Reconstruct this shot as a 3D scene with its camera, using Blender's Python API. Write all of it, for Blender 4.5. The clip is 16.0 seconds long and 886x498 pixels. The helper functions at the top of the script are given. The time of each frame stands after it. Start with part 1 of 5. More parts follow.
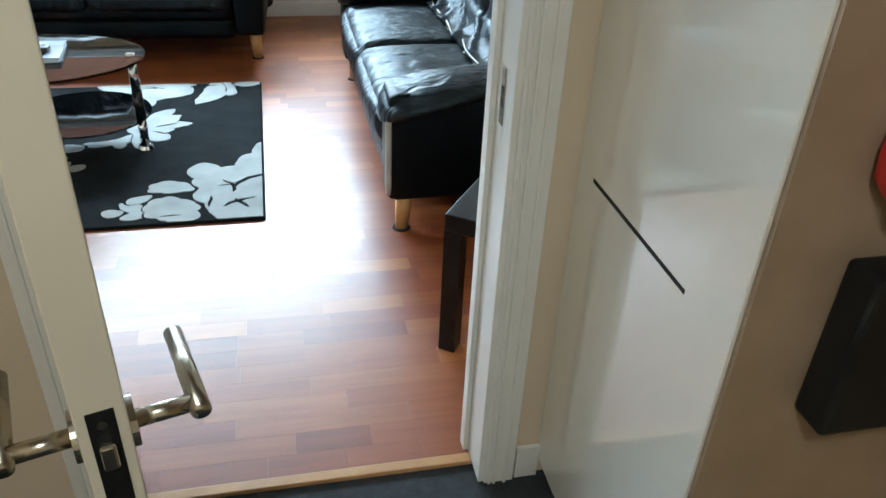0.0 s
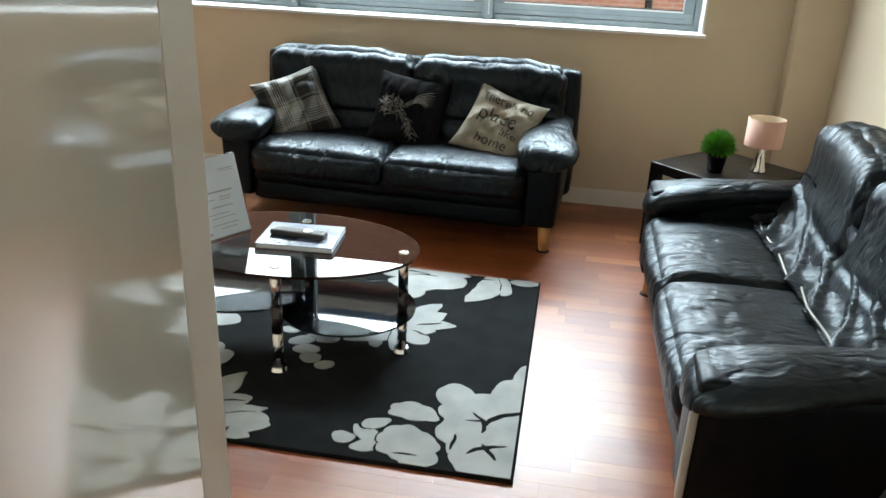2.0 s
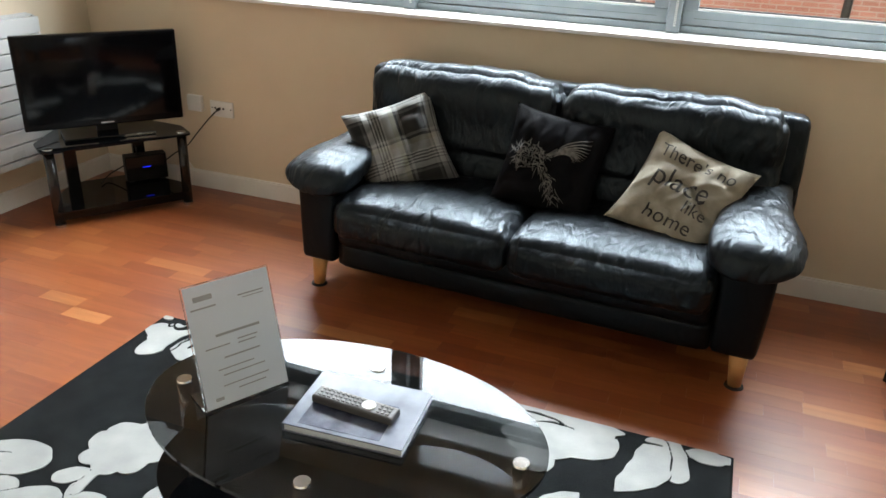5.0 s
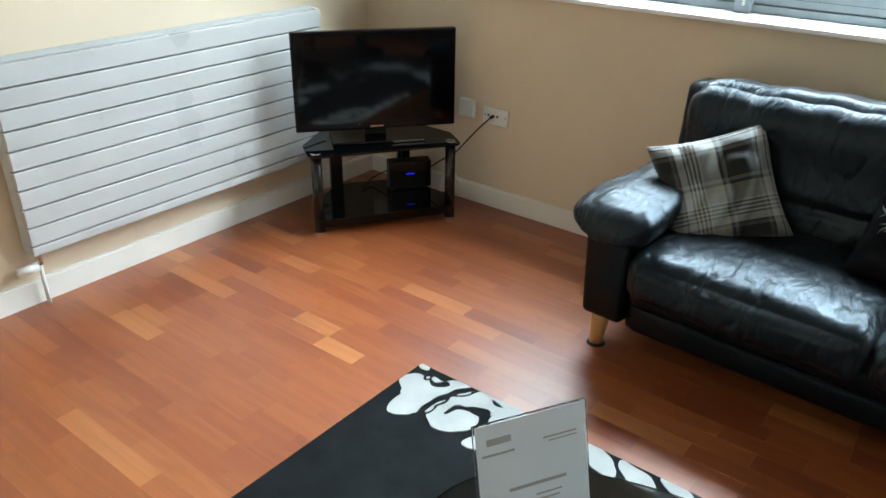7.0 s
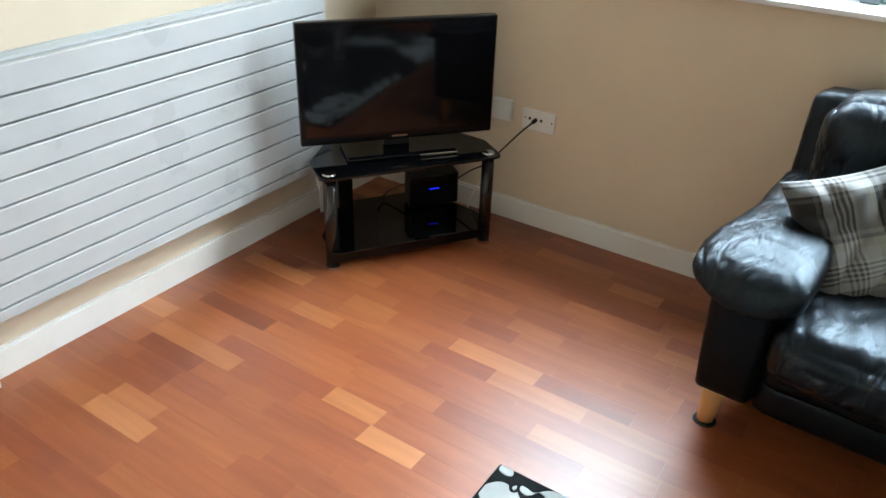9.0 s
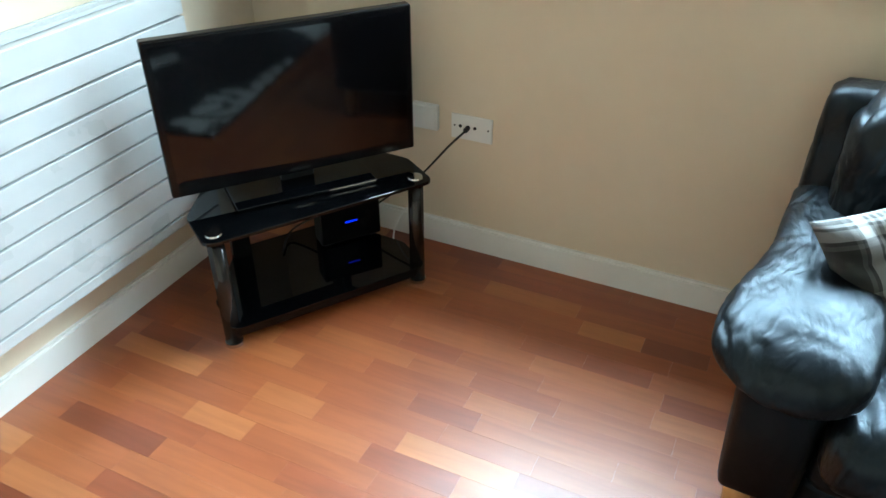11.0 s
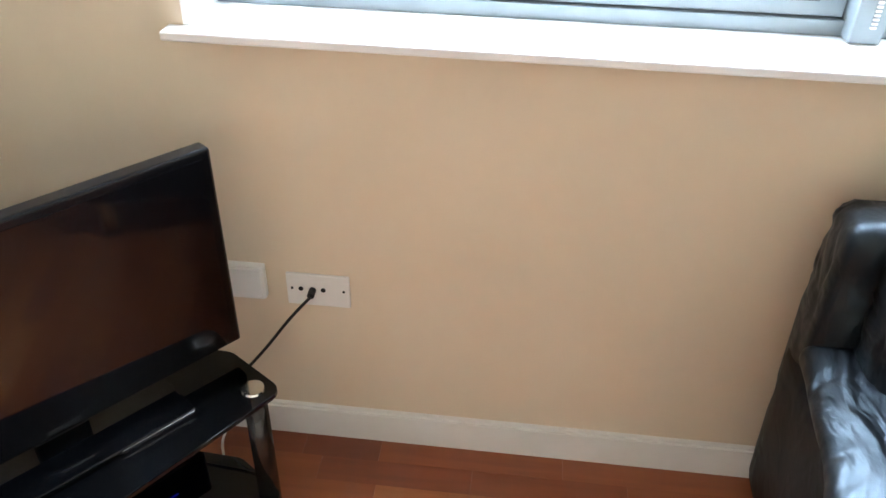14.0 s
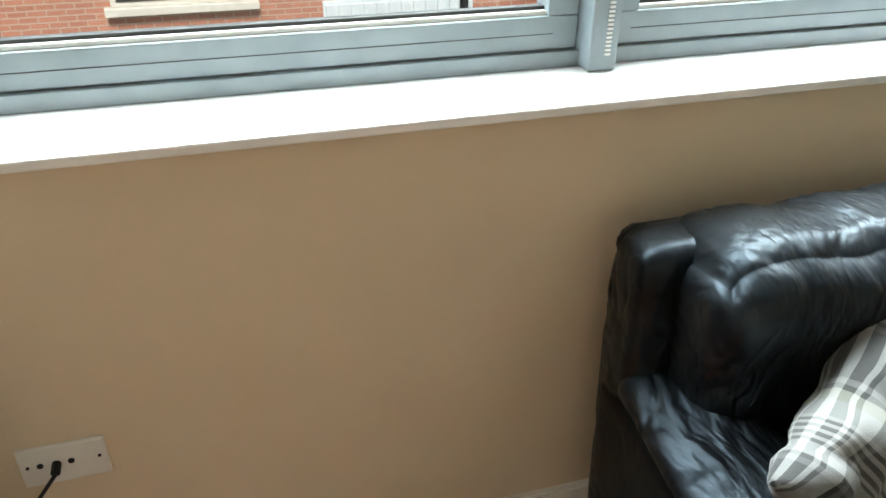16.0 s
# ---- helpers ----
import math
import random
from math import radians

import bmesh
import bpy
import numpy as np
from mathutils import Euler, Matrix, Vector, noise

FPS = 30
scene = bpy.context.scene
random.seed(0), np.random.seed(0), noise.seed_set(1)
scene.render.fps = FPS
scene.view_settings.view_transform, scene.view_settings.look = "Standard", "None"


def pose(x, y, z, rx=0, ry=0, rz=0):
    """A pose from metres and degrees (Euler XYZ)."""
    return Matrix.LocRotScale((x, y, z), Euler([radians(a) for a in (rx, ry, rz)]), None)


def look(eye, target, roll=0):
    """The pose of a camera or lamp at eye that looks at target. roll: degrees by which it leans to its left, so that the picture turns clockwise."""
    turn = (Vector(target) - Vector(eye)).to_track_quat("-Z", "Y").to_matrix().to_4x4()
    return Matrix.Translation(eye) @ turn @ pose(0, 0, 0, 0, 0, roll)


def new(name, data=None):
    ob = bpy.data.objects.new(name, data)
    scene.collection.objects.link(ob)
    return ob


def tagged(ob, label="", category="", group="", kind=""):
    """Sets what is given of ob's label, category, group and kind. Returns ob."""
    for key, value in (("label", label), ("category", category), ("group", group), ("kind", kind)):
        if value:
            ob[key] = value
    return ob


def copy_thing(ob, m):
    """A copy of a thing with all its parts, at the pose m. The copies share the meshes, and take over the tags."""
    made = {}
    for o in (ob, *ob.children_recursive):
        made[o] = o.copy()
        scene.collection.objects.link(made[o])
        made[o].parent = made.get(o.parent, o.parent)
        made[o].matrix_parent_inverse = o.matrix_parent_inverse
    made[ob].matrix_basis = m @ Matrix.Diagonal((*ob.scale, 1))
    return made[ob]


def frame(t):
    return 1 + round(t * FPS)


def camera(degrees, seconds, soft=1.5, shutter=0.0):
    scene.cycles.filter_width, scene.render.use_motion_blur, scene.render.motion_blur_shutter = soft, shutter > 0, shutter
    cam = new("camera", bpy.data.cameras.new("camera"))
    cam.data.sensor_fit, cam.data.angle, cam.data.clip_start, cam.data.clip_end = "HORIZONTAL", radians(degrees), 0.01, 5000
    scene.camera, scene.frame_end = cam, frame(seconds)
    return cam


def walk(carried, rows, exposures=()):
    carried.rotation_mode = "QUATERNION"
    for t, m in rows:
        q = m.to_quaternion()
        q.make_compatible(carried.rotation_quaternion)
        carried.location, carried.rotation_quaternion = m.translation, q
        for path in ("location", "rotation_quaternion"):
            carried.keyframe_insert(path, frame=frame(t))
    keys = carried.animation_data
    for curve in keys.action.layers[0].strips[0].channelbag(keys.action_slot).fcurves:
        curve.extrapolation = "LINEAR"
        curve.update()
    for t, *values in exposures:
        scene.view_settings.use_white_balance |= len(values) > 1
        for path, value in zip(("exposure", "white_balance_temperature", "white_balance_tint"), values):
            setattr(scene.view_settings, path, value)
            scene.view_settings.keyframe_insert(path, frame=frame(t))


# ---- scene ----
import functools

cam = camera(59.6, 16.0)
PATH = [
    (0, (-0.048, 0.09, 1.456), (0.343, 1.74, 0.395), 2.8),
    (0.5, (0.043, 0.233, 1.474), (0.094, 1.985, 0.509), 3.8),
    (1, (0.014, 0.423, 1.481), (-0.235, 2.189, 0.577), 4.5),
    (1.5, (-0.066, 0.569, 1.511), (-0.329, 2.39, 0.728), 4.7),
    (2, (-0.068, 0.776, 1.509), (-0.355, 2.603, 0.747), 2.6),
    (2.5, (0.002, 1.015, 1.481), (-0.584, 2.764, 0.709), 0.4),
    (3, (-0.041, 1.227, 1.472), (-0.619, 2.946, 0.629), 0.7),
    (3.2, (-0.1, 1.317, 1.458), (-0.6, 3.055, 0.603), 1.4),
    (5.3, (-0.431, 2.074, 1.539), (-1.052, 3.785, 0.712), 2.5),
    (5.5, (-0.51, 2.109, 1.542), (-1.089, 3.839, 0.724), 2.6),
    (6, (-0.636, 2.172, 1.534), (-1.273, 3.871, 0.693), 2.0),
    (6.5, (-0.739, 2.283, 1.536), (-1.669, 3.818, 0.653), 0.4),
    (7, (-0.826, 2.415, 1.539), (-1.923, 3.824, 0.639), 0.8),
    (7.5, (-0.991, 2.457, 1.527), (-2.099, 3.839, 0.599), 1.3),
    (8, (-1.235, 2.493, 1.538), (-2.237, 3.929, 0.572), 1.4),
    (8.5, (-1.397, 2.624, 1.518), (-2.341, 4.075, 0.516), 1.9),
    (8.7, (-1.457, 2.676, 1.53), (-2.411, 4.124, 0.535), 2.1),
    (10.8, (-1.908, 3.172, 1.486), (-2.59, 4.687, 0.373), 0.2),
    (11, (-1.925, 3.284, 1.514), (-2.639, 4.78, 0.395), -0.1),
    (11.5, (-2.034, 3.432, 1.495), (-2.706, 4.974, 0.413), -0.3),
    (12, (-2.21, 3.541, 1.49), (-2.694, 5.173, 0.44), 0.7),
    (12.5, (-2.354, 3.627, 1.486), (-2.659, 5.305, 0.441), 1.9),
    (13, (-2.365, 3.755, 1.497), (-2.627, 5.429, 0.435), 1.8),
    (13.5, (-2.368, 3.931, 1.515), (-2.611, 5.594, 0.431), 2.1),
    (14, (-2.409, 4.034, 1.505), (-2.568, 5.675, 0.372), 1.5),
    (14.5, (-2.566, 4.131, 1.508), (-2.469, 5.75, 0.337), 2.1),
    (15, (-2.651, 4.196, 1.515), (-2.31, 5.801, 0.372), 3.0),
    (15.5, (-2.586, 4.226, 1.498), (-2.175, 5.847, 0.401), 2.1),
    (16, (-2.464, 4.243, 1.475), (-1.965, 5.884, 0.447), 0.7),
]
EXPOSURES = [(0.0, 0.28, 5350, -3), (0.5, -0.15, 5450, 0), (1.0, -0.12, 5750, -3), (2.0, -0.05, 6250, 3), (2.5, -0.22, 6350, 3), (3.0, -0.14, 6300, 3), (5.5, 0.02, 6600, 10), (6.0, 0.03, 6200, 3), (6.5, 0.04, 5950, 0), (8.5, 0.05, 6000, 5), (11.0, 0.43, 5450, -5), (11.5, 0.45, 5750, 0), (12.0, 0.86, 6050, 5), (12.5, 1.05, 5900, 9), (13.0, 1.1, 5900, 9), (14.0, 0.9, 5850, 10), (14.5, 0.93, 5850, 11), (15.0, 0.62, 6000, 11), (15.5, 0.34, 6250, 9), (16.0, 0.0, 6500, 3)]
walk(cam, [(t, look(eye, target, roll)) for t, eye, target, roll in PATH], EXPOSURES)

# ---- world, sun and lamps ----
world = bpy.data.worlds.new("sky")
scene.world = world
world.use_nodes = True
wn = world.node_tree.nodes
sky = wn.new("ShaderNodeTexSky")
sky.sky_type = "NISHITA"
sky.sun_disc = False
sky.sun_elevation = radians(48)
sky.sun_rotation = radians(200)
sky.air_density, sky.dust_density, sky.ozone_density = 1.0, 4.0, 1.0
world.node_tree.links.new(sky.outputs[0], wn["Background"].inputs[0])
wn["Background"].inputs[1].default_value = 0.15

sun = new("sun", bpy.data.lights.new("sun", "SUN"))
sun.data.energy, sun.data.angle, sun.data.color = 4.2, radians(12), (1.0, 0.95, 0.88)
sun.matrix_world = look((-2.0, -10.0, 14.0), (-1.0, 3.0, 0.0))

day = new("window_daylight", bpy.data.lights.new("window_daylight", "AREA"))
day.data.shape, day.data.size, day.data.size_y = "RECTANGLE", 3.5, 0.62
day.data.energy, day.data.color = 192, (0.86, 0.94, 1.0)
day.data.spread = radians(142)
day.matrix_world = look((-1.205, 5.76, 1.895), (-1.205, 4.5, 1.25))

# Unseen lamp added to light the hall, assumed from its warm tone.
hall_light = new("added_hall_light", bpy.data.lights.new("added_hall_light", "AREA"))
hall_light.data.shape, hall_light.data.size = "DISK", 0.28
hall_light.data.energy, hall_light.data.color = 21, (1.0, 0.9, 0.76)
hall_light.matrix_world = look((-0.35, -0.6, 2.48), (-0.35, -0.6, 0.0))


# ---- materials ----
def nodes_of(name):
    m = bpy.data.materials.new(name)
    m.use_nodes = True
    nt = m.node_tree
    return m, nt, nt.nodes["Principled BSDF"], nt.links.new


def add(nt, kind, **inputs):
    n = nt.nodes.new(kind)
    for k, v in inputs.items():
        n.inputs[k.replace("_", " ")].default_value = v
    return n


def ramp(nt, stops):
    r = nt.nodes.new("ShaderNodeValToRGB")
    while len(r.color_ramp.elements) < len(stops):
        r.color_ramp.elements.new(0.5)
    for e, (p, c) in zip(r.color_ramp.elements, stops):
        e.position, e.color = p, (*c, 1)
    return r


def surface(name, dark, light, rough=0.5, metal=0.0, scale=8.0, bump=0.1, grain=60.0, coat=0.0, sheen=0.0, spec=0.5, rough_vary=0.08):
    """A painted, moulded or woven surface: two scales of tone, roughness and relief."""
    m, nt, b, link = nodes_of(name)
    tc = nt.nodes.new("ShaderNodeTexCoord")
    big = add(nt, "ShaderNodeTexNoise", Scale=scale, Detail=4.0)
    fine = add(nt, "ShaderNodeTexNoise", Scale=grain, Detail=3.0)
    for n in (big, fine):
        link(tc.outputs["Object"], n.inputs["Vector"])
    r = ramp(nt, [(0.3, dark), (0.7, light)])
    link(big.outputs[0], r.inputs[0])
    link(r.outputs[0], b.inputs["Base Color"])
    rr = add(nt, "ShaderNodeMapRange", To_Min=max(0.02, rough - rough_vary), To_Max=min(1.0, rough + rough_vary))
    link(big.outputs[0], rr.inputs[0])
    link(rr.outputs[0], b.inputs["Roughness"])
    bp = add(nt, "ShaderNodeBump", Strength=bump, Distance=0.004)
    link(fine.outputs[0], bp.inputs["Height"])
    link(bp.outputs[0], b.inputs["Normal"])
    b.inputs["Metallic"].default_value = metal
    b.inputs["Coat Weight"].default_value = coat
    b.inputs["Coat Roughness"].default_value = 0.06
    b.inputs["Sheen Weight"].default_value = sheen
    b.inputs["Specular IOR Level"].default_value = spec
    return m


def leather(name, dark, light, rough=0.4, creases=1.0, spec=0.4):
    m, nt, b, link = nodes_of(name)
    tc = nt.nodes.new("ShaderNodeTexCoord")
    warp = add(nt, "ShaderNodeTexNoise", Scale=5.0, Detail=2.0)
    link(tc.outputs["Object"], warp.inputs["Vector"])
    bend = nt.nodes.new("ShaderNodeVectorMath")
    bend.operation = "MULTIPLY_ADD"
    bend.inputs[1].default_value = (0.10, 0.10, 0.10)
    link(warp.outputs["Color"], bend.inputs[0])
    link(tc.outputs["Object"], bend.inputs[2])
    mp = add(nt, "ShaderNodeMapping")
    mp.inputs["Scale"].default_value = (1.0, 0.38, 0.38)
    link(bend.outputs[0], mp.inputs[0])
    def creased(scale, wide):
        """Height that drops into thin creases."""
        n = add(nt, "ShaderNodeTexNoise", Scale=scale, Detail=2.5, Roughness=0.5)
        link(mp.outputs[0], n.inputs["Vector"])
        sub = nt.nodes.new("ShaderNodeMath")
        sub.operation = "SUBTRACT"
        sub.inputs[1].default_value = 0.5
        link(n.outputs[0], sub.inputs[0])
        ab = nt.nodes.new("ShaderNodeMath")
        ab.operation = "ABSOLUTE"
        link(sub.outputs[0], ab.inputs[0])
        rg = add(nt, "ShaderNodeMapRange", From_Min=0.0, From_Max=wide)
        rg.interpolation_type = "SMOOTHSTEP"
        link(ab.outputs[0], rg.inputs[0])
        return rg
    folds = creased(13.0, 0.13)
    small = creased(34.0, 0.16)
    fine = add(nt, "ShaderNodeTexNoise", Scale=85.0, Detail=2.0)
    patch = add(nt, "ShaderNodeTexNoise", Scale=4.5, Detail=2.0)
    pores = add(nt, "ShaderNodeTexVoronoi", Scale=420.0)
    link(mp.outputs[0], fine.inputs["Vector"])
    for n in (patch, pores):
        link(tc.outputs["Object"], n.inputs["Vector"])
    r = ramp(nt, [(0.35, dark), (0.7, light)])
    link(patch.outputs[0], r.inputs[0])
    link(r.outputs[0], b.inputs["Base Color"])
    rr = add(nt, "ShaderNodeMapRange", To_Min=rough - 0.08, To_Max=rough + 0.12)
    link(patch.outputs[0], rr.inputs[0])
    link(rr.outputs[0], b.inputs["Roughness"])
    amount = add(nt, "ShaderNodeMapRange", From_Min=0.42, From_Max=0.66, To_Min=0.1 * creases, To_Max=0.55 * creases)
    link(patch.outputs[0], amount.inputs[0])
    b0 = add(nt, "ShaderNodeBump", Strength=0.24 * creases, Distance=0.004)
    link(small.outputs[0], b0.inputs["Height"])
    b1 = add(nt, "ShaderNodeBump", Distance=0.011)
    link(b0.outputs[0], b1.inputs["Normal"])
    b2 = add(nt, "ShaderNodeBump", Strength=0.16 * creases, Distance=0.002)
    b3 = add(nt, "ShaderNodeBump", Strength=0.12, Distance=0.0006)
    link(amount.outputs[0], b1.inputs["Strength"])
    link(folds.outputs[0], b1.inputs["Height"])
    link(fine.outputs[0], b2.inputs["Height"])
    link(pores.outputs[0], b3.inputs["Height"])
    link(b1.outputs[0], b2.inputs["Normal"])
    link(b2.outputs[0], b3.inputs["Normal"])
    link(b3.outputs[0], b.inputs["Normal"])
    b.inputs["Specular IOR Level"].default_value = spec
    b.inputs["Specular Tint"].default_value = (0.64, 0.83, 1.0, 1)
    return m


def parquet(name, per_island):
    """Three-strip hardwood: each block takes its own tone, with grain along x."""
    m, nt, b, link = nodes_of(name)
    tc = nt.nodes.new("ShaderNodeTexCoord")
    geo = nt.nodes.new("ShaderNodeNewGeometry")
    if per_island:
        rnd = geo.outputs["Random Per Island"]
    else:
        rnd = nt.nodes.new("ShaderNodeObjectInfo").outputs["Random"]
    tone = ramp(nt, [(0.0, (0.165, 0.038, 0.012)), (0.1, (0.205, 0.048, 0.014)), (0.3, (0.235, 0.06, 0.016)), (0.8, (0.27, 0.077, 0.021)), (0.93, (0.3, 0.094, 0.027)), (1.0, (0.38, 0.145, 0.046))])
    link(rnd, tone.inputs[0])
    shift = nt.nodes.new("ShaderNodeVectorMath")
    shift.operation = "MULTIPLY_ADD"
    shift.inputs[1].default_value = (1.3, 15.0, 15.0)
    comb = nt.nodes.new("ShaderNodeCombineXYZ")
    mul = nt.nodes.new("ShaderNodeMath")
    mul.operation = "MULTIPLY"
    mul.inputs[1].default_value = 97.0
    link(rnd, mul.inputs[0])
    link(mul.outputs[0], comb.inputs[0])
    link(mul.outputs[0], comb.inputs[2])
    link(geo.outputs["Position"], shift.inputs[0])
    link(comb.outputs[0], shift.inputs[2])
    grain = add(nt, "ShaderNodeTexNoise", Scale=2.4, Detail=6.0, Distortion=0.5)
    link(shift.outputs[0], grain.inputs["Vector"])
    gr = ramp(nt, [(0.3, (0.86, 0.83, 0.8)), (0.65, (1.1, 1.09, 1.07))])
    link(grain.outputs[0], gr.inputs[0])
    mix = nt.nodes.new("ShaderNodeMix")
    mix.data_type, mix.blend_type = "RGBA", "MULTIPLY"
    mix.inputs[0].default_value = 1.0
    link(tone.outputs[0], mix.inputs[6])
    link(gr.outputs[0], mix.inputs[7])
    link(mix.outputs[2], b.inputs["Base Color"])
    scuff = add(nt, "ShaderNodeTexNoise", Scale=3.0, Detail=5.0)
    link(geo.outputs["Position"], scuff.inputs["Vector"])
    rr = add(nt, "ShaderNodeMapRange", To_Min=0.42, To_Max=0.55)
    link(scuff.outputs[0], rr.inputs[0])
    link(rr.outputs[0], b.inputs["Roughness"])
    b.inputs["Specular IOR Level"].default_value = 0.22
    b.inputs["Coat Weight"].default_value = 0.85
    cr = add(nt, "ShaderNodeMapRange", To_Min=0.29, To_Max=0.41)
    link(scuff.outputs[0], cr.inputs[0])
    link(cr.outputs[0], b.inputs["Coat Roughness"])
    bp = add(nt, "ShaderNodeBump", Strength=0.05, Distance=0.002)
    link(grain.outputs[0], bp.inputs["Height"])
    link(bp.outputs[0], b.inputs["Normal"])
    return m


def glass(name, tint, rough=0.0):
    m, nt, b, link = nodes_of(name)
    b.inputs["Base Color"].default_value = (*tint, 1)
    b.inputs["Transmission Weight"].default_value = 1.0
    b.inputs["Roughness"].default_value = rough
    b.inputs["IOR"].default_value = 1.48
    return m


def glow(name, colour, strength):
    m, nt, b, link = nodes_of(name)
    b.inputs["Base Color"].default_value = (*colour, 1)
    b.inputs["Emission Color"].default_value = (*colour, 1)
    b.inputs["Emission Strength"].default_value = strength
    return m


def brickwork(name):
    m, nt, b, link = nodes_of(name)
    geo = nt.nodes.new("ShaderNodeNewGeometry")
    mp = add(nt, "ShaderNodeMapping")
    mp.inputs["Rotation"].default_value = (radians(-90), 0, 0)
    link(geo.outputs["Position"], mp.inputs[0])
    br = add(nt, "ShaderNodeTexBrick", Color1=(0.4, 0.17, 0.115, 1), Color2=(0.32, 0.13, 0.09, 1), Mortar=(0.38, 0.29, 0.23, 1), Scale=1.0, Mortar_Size=0.008)
    br.inputs["Brick Width"].default_value, br.inputs["Row Height"].default_value = 0.225, 0.075
    link(mp.outputs[0], br.inputs["Vector"])
    link(br.outputs[0], b.inputs["Base Color"])
    b.inputs["Roughness"].default_value = 0.9
    return m


def plaid(name):
    """Woven check in cream, grey and black, on the cushion's own flat pattern (UV)."""
    m, nt, b, link = nodes_of(name)
    uv = nt.nodes.new("ShaderNodeUVMap")
    sep = nt.nodes.new("ShaderNodeSeparateXYZ")
    link(uv.outputs[0], sep.inputs[0])

    def bands(src, stops):
        mm = nt.nodes.new("ShaderNodeMath")
        mm.operation = "MULTIPLY"
        mm.inputs[1].default_value = 1.45
        link(src, mm.inputs[0])
        fr = nt.nodes.new("ShaderNodeMath")
        fr.operation = "FRACT"
        link(mm.outputs[0], fr.inputs[0])
        r = ramp(nt, stops)
        r.color_ramp.interpolation = "CONSTANT"
        link(fr.outputs[0], r.inputs[0])
        return r.outputs[0]
    g = lambda v: (v * 0.27, v * 0.272, v * 0.265)
    stops = [(0.0, g(0.03)), (0.2, g(0.3)), (0.24, g(0.08)), (0.27, g(1.0))]
    for k in range(4):
        stops += [(0.36 + 0.05 * k, g(0.25)), (0.385 + 0.05 * k, g(1.15))]
    stops += [(0.56, g(0.85)), (0.68, (0.2, 0.2, 0.16)), (0.76, g(0.05)), (0.8, g(0.45)), (0.84, g(0.03))]
    a, c = bands(sep.outputs[0], stops), bands(sep.outputs[1], stops)
    mix = nt.nodes.new("ShaderNodeMix")
    mix.data_type = "RGBA"
    mix.inputs[0].default_value = 0.5
    link(a, mix.inputs[6])
    link(c, mix.inputs[7])
    weave = add(nt, "ShaderNodeTexNoise", Scale=160.0, Detail=2.0)
    link(uv.outputs[0], weave.inputs["Vector"])
    bp = add(nt, "ShaderNodeBump", Strength=0.3, Distance=0.002)
    link(weave.outputs[0], bp.inputs["Height"])
    link(bp.outputs[0], b.inputs["Normal"])
    link(mix.outputs[2], b.inputs["Base Color"])
    b.inputs["Roughness"].default_value = 0.9
    b.inputs["Sheen Weight"].default_value = 0.15
    return m


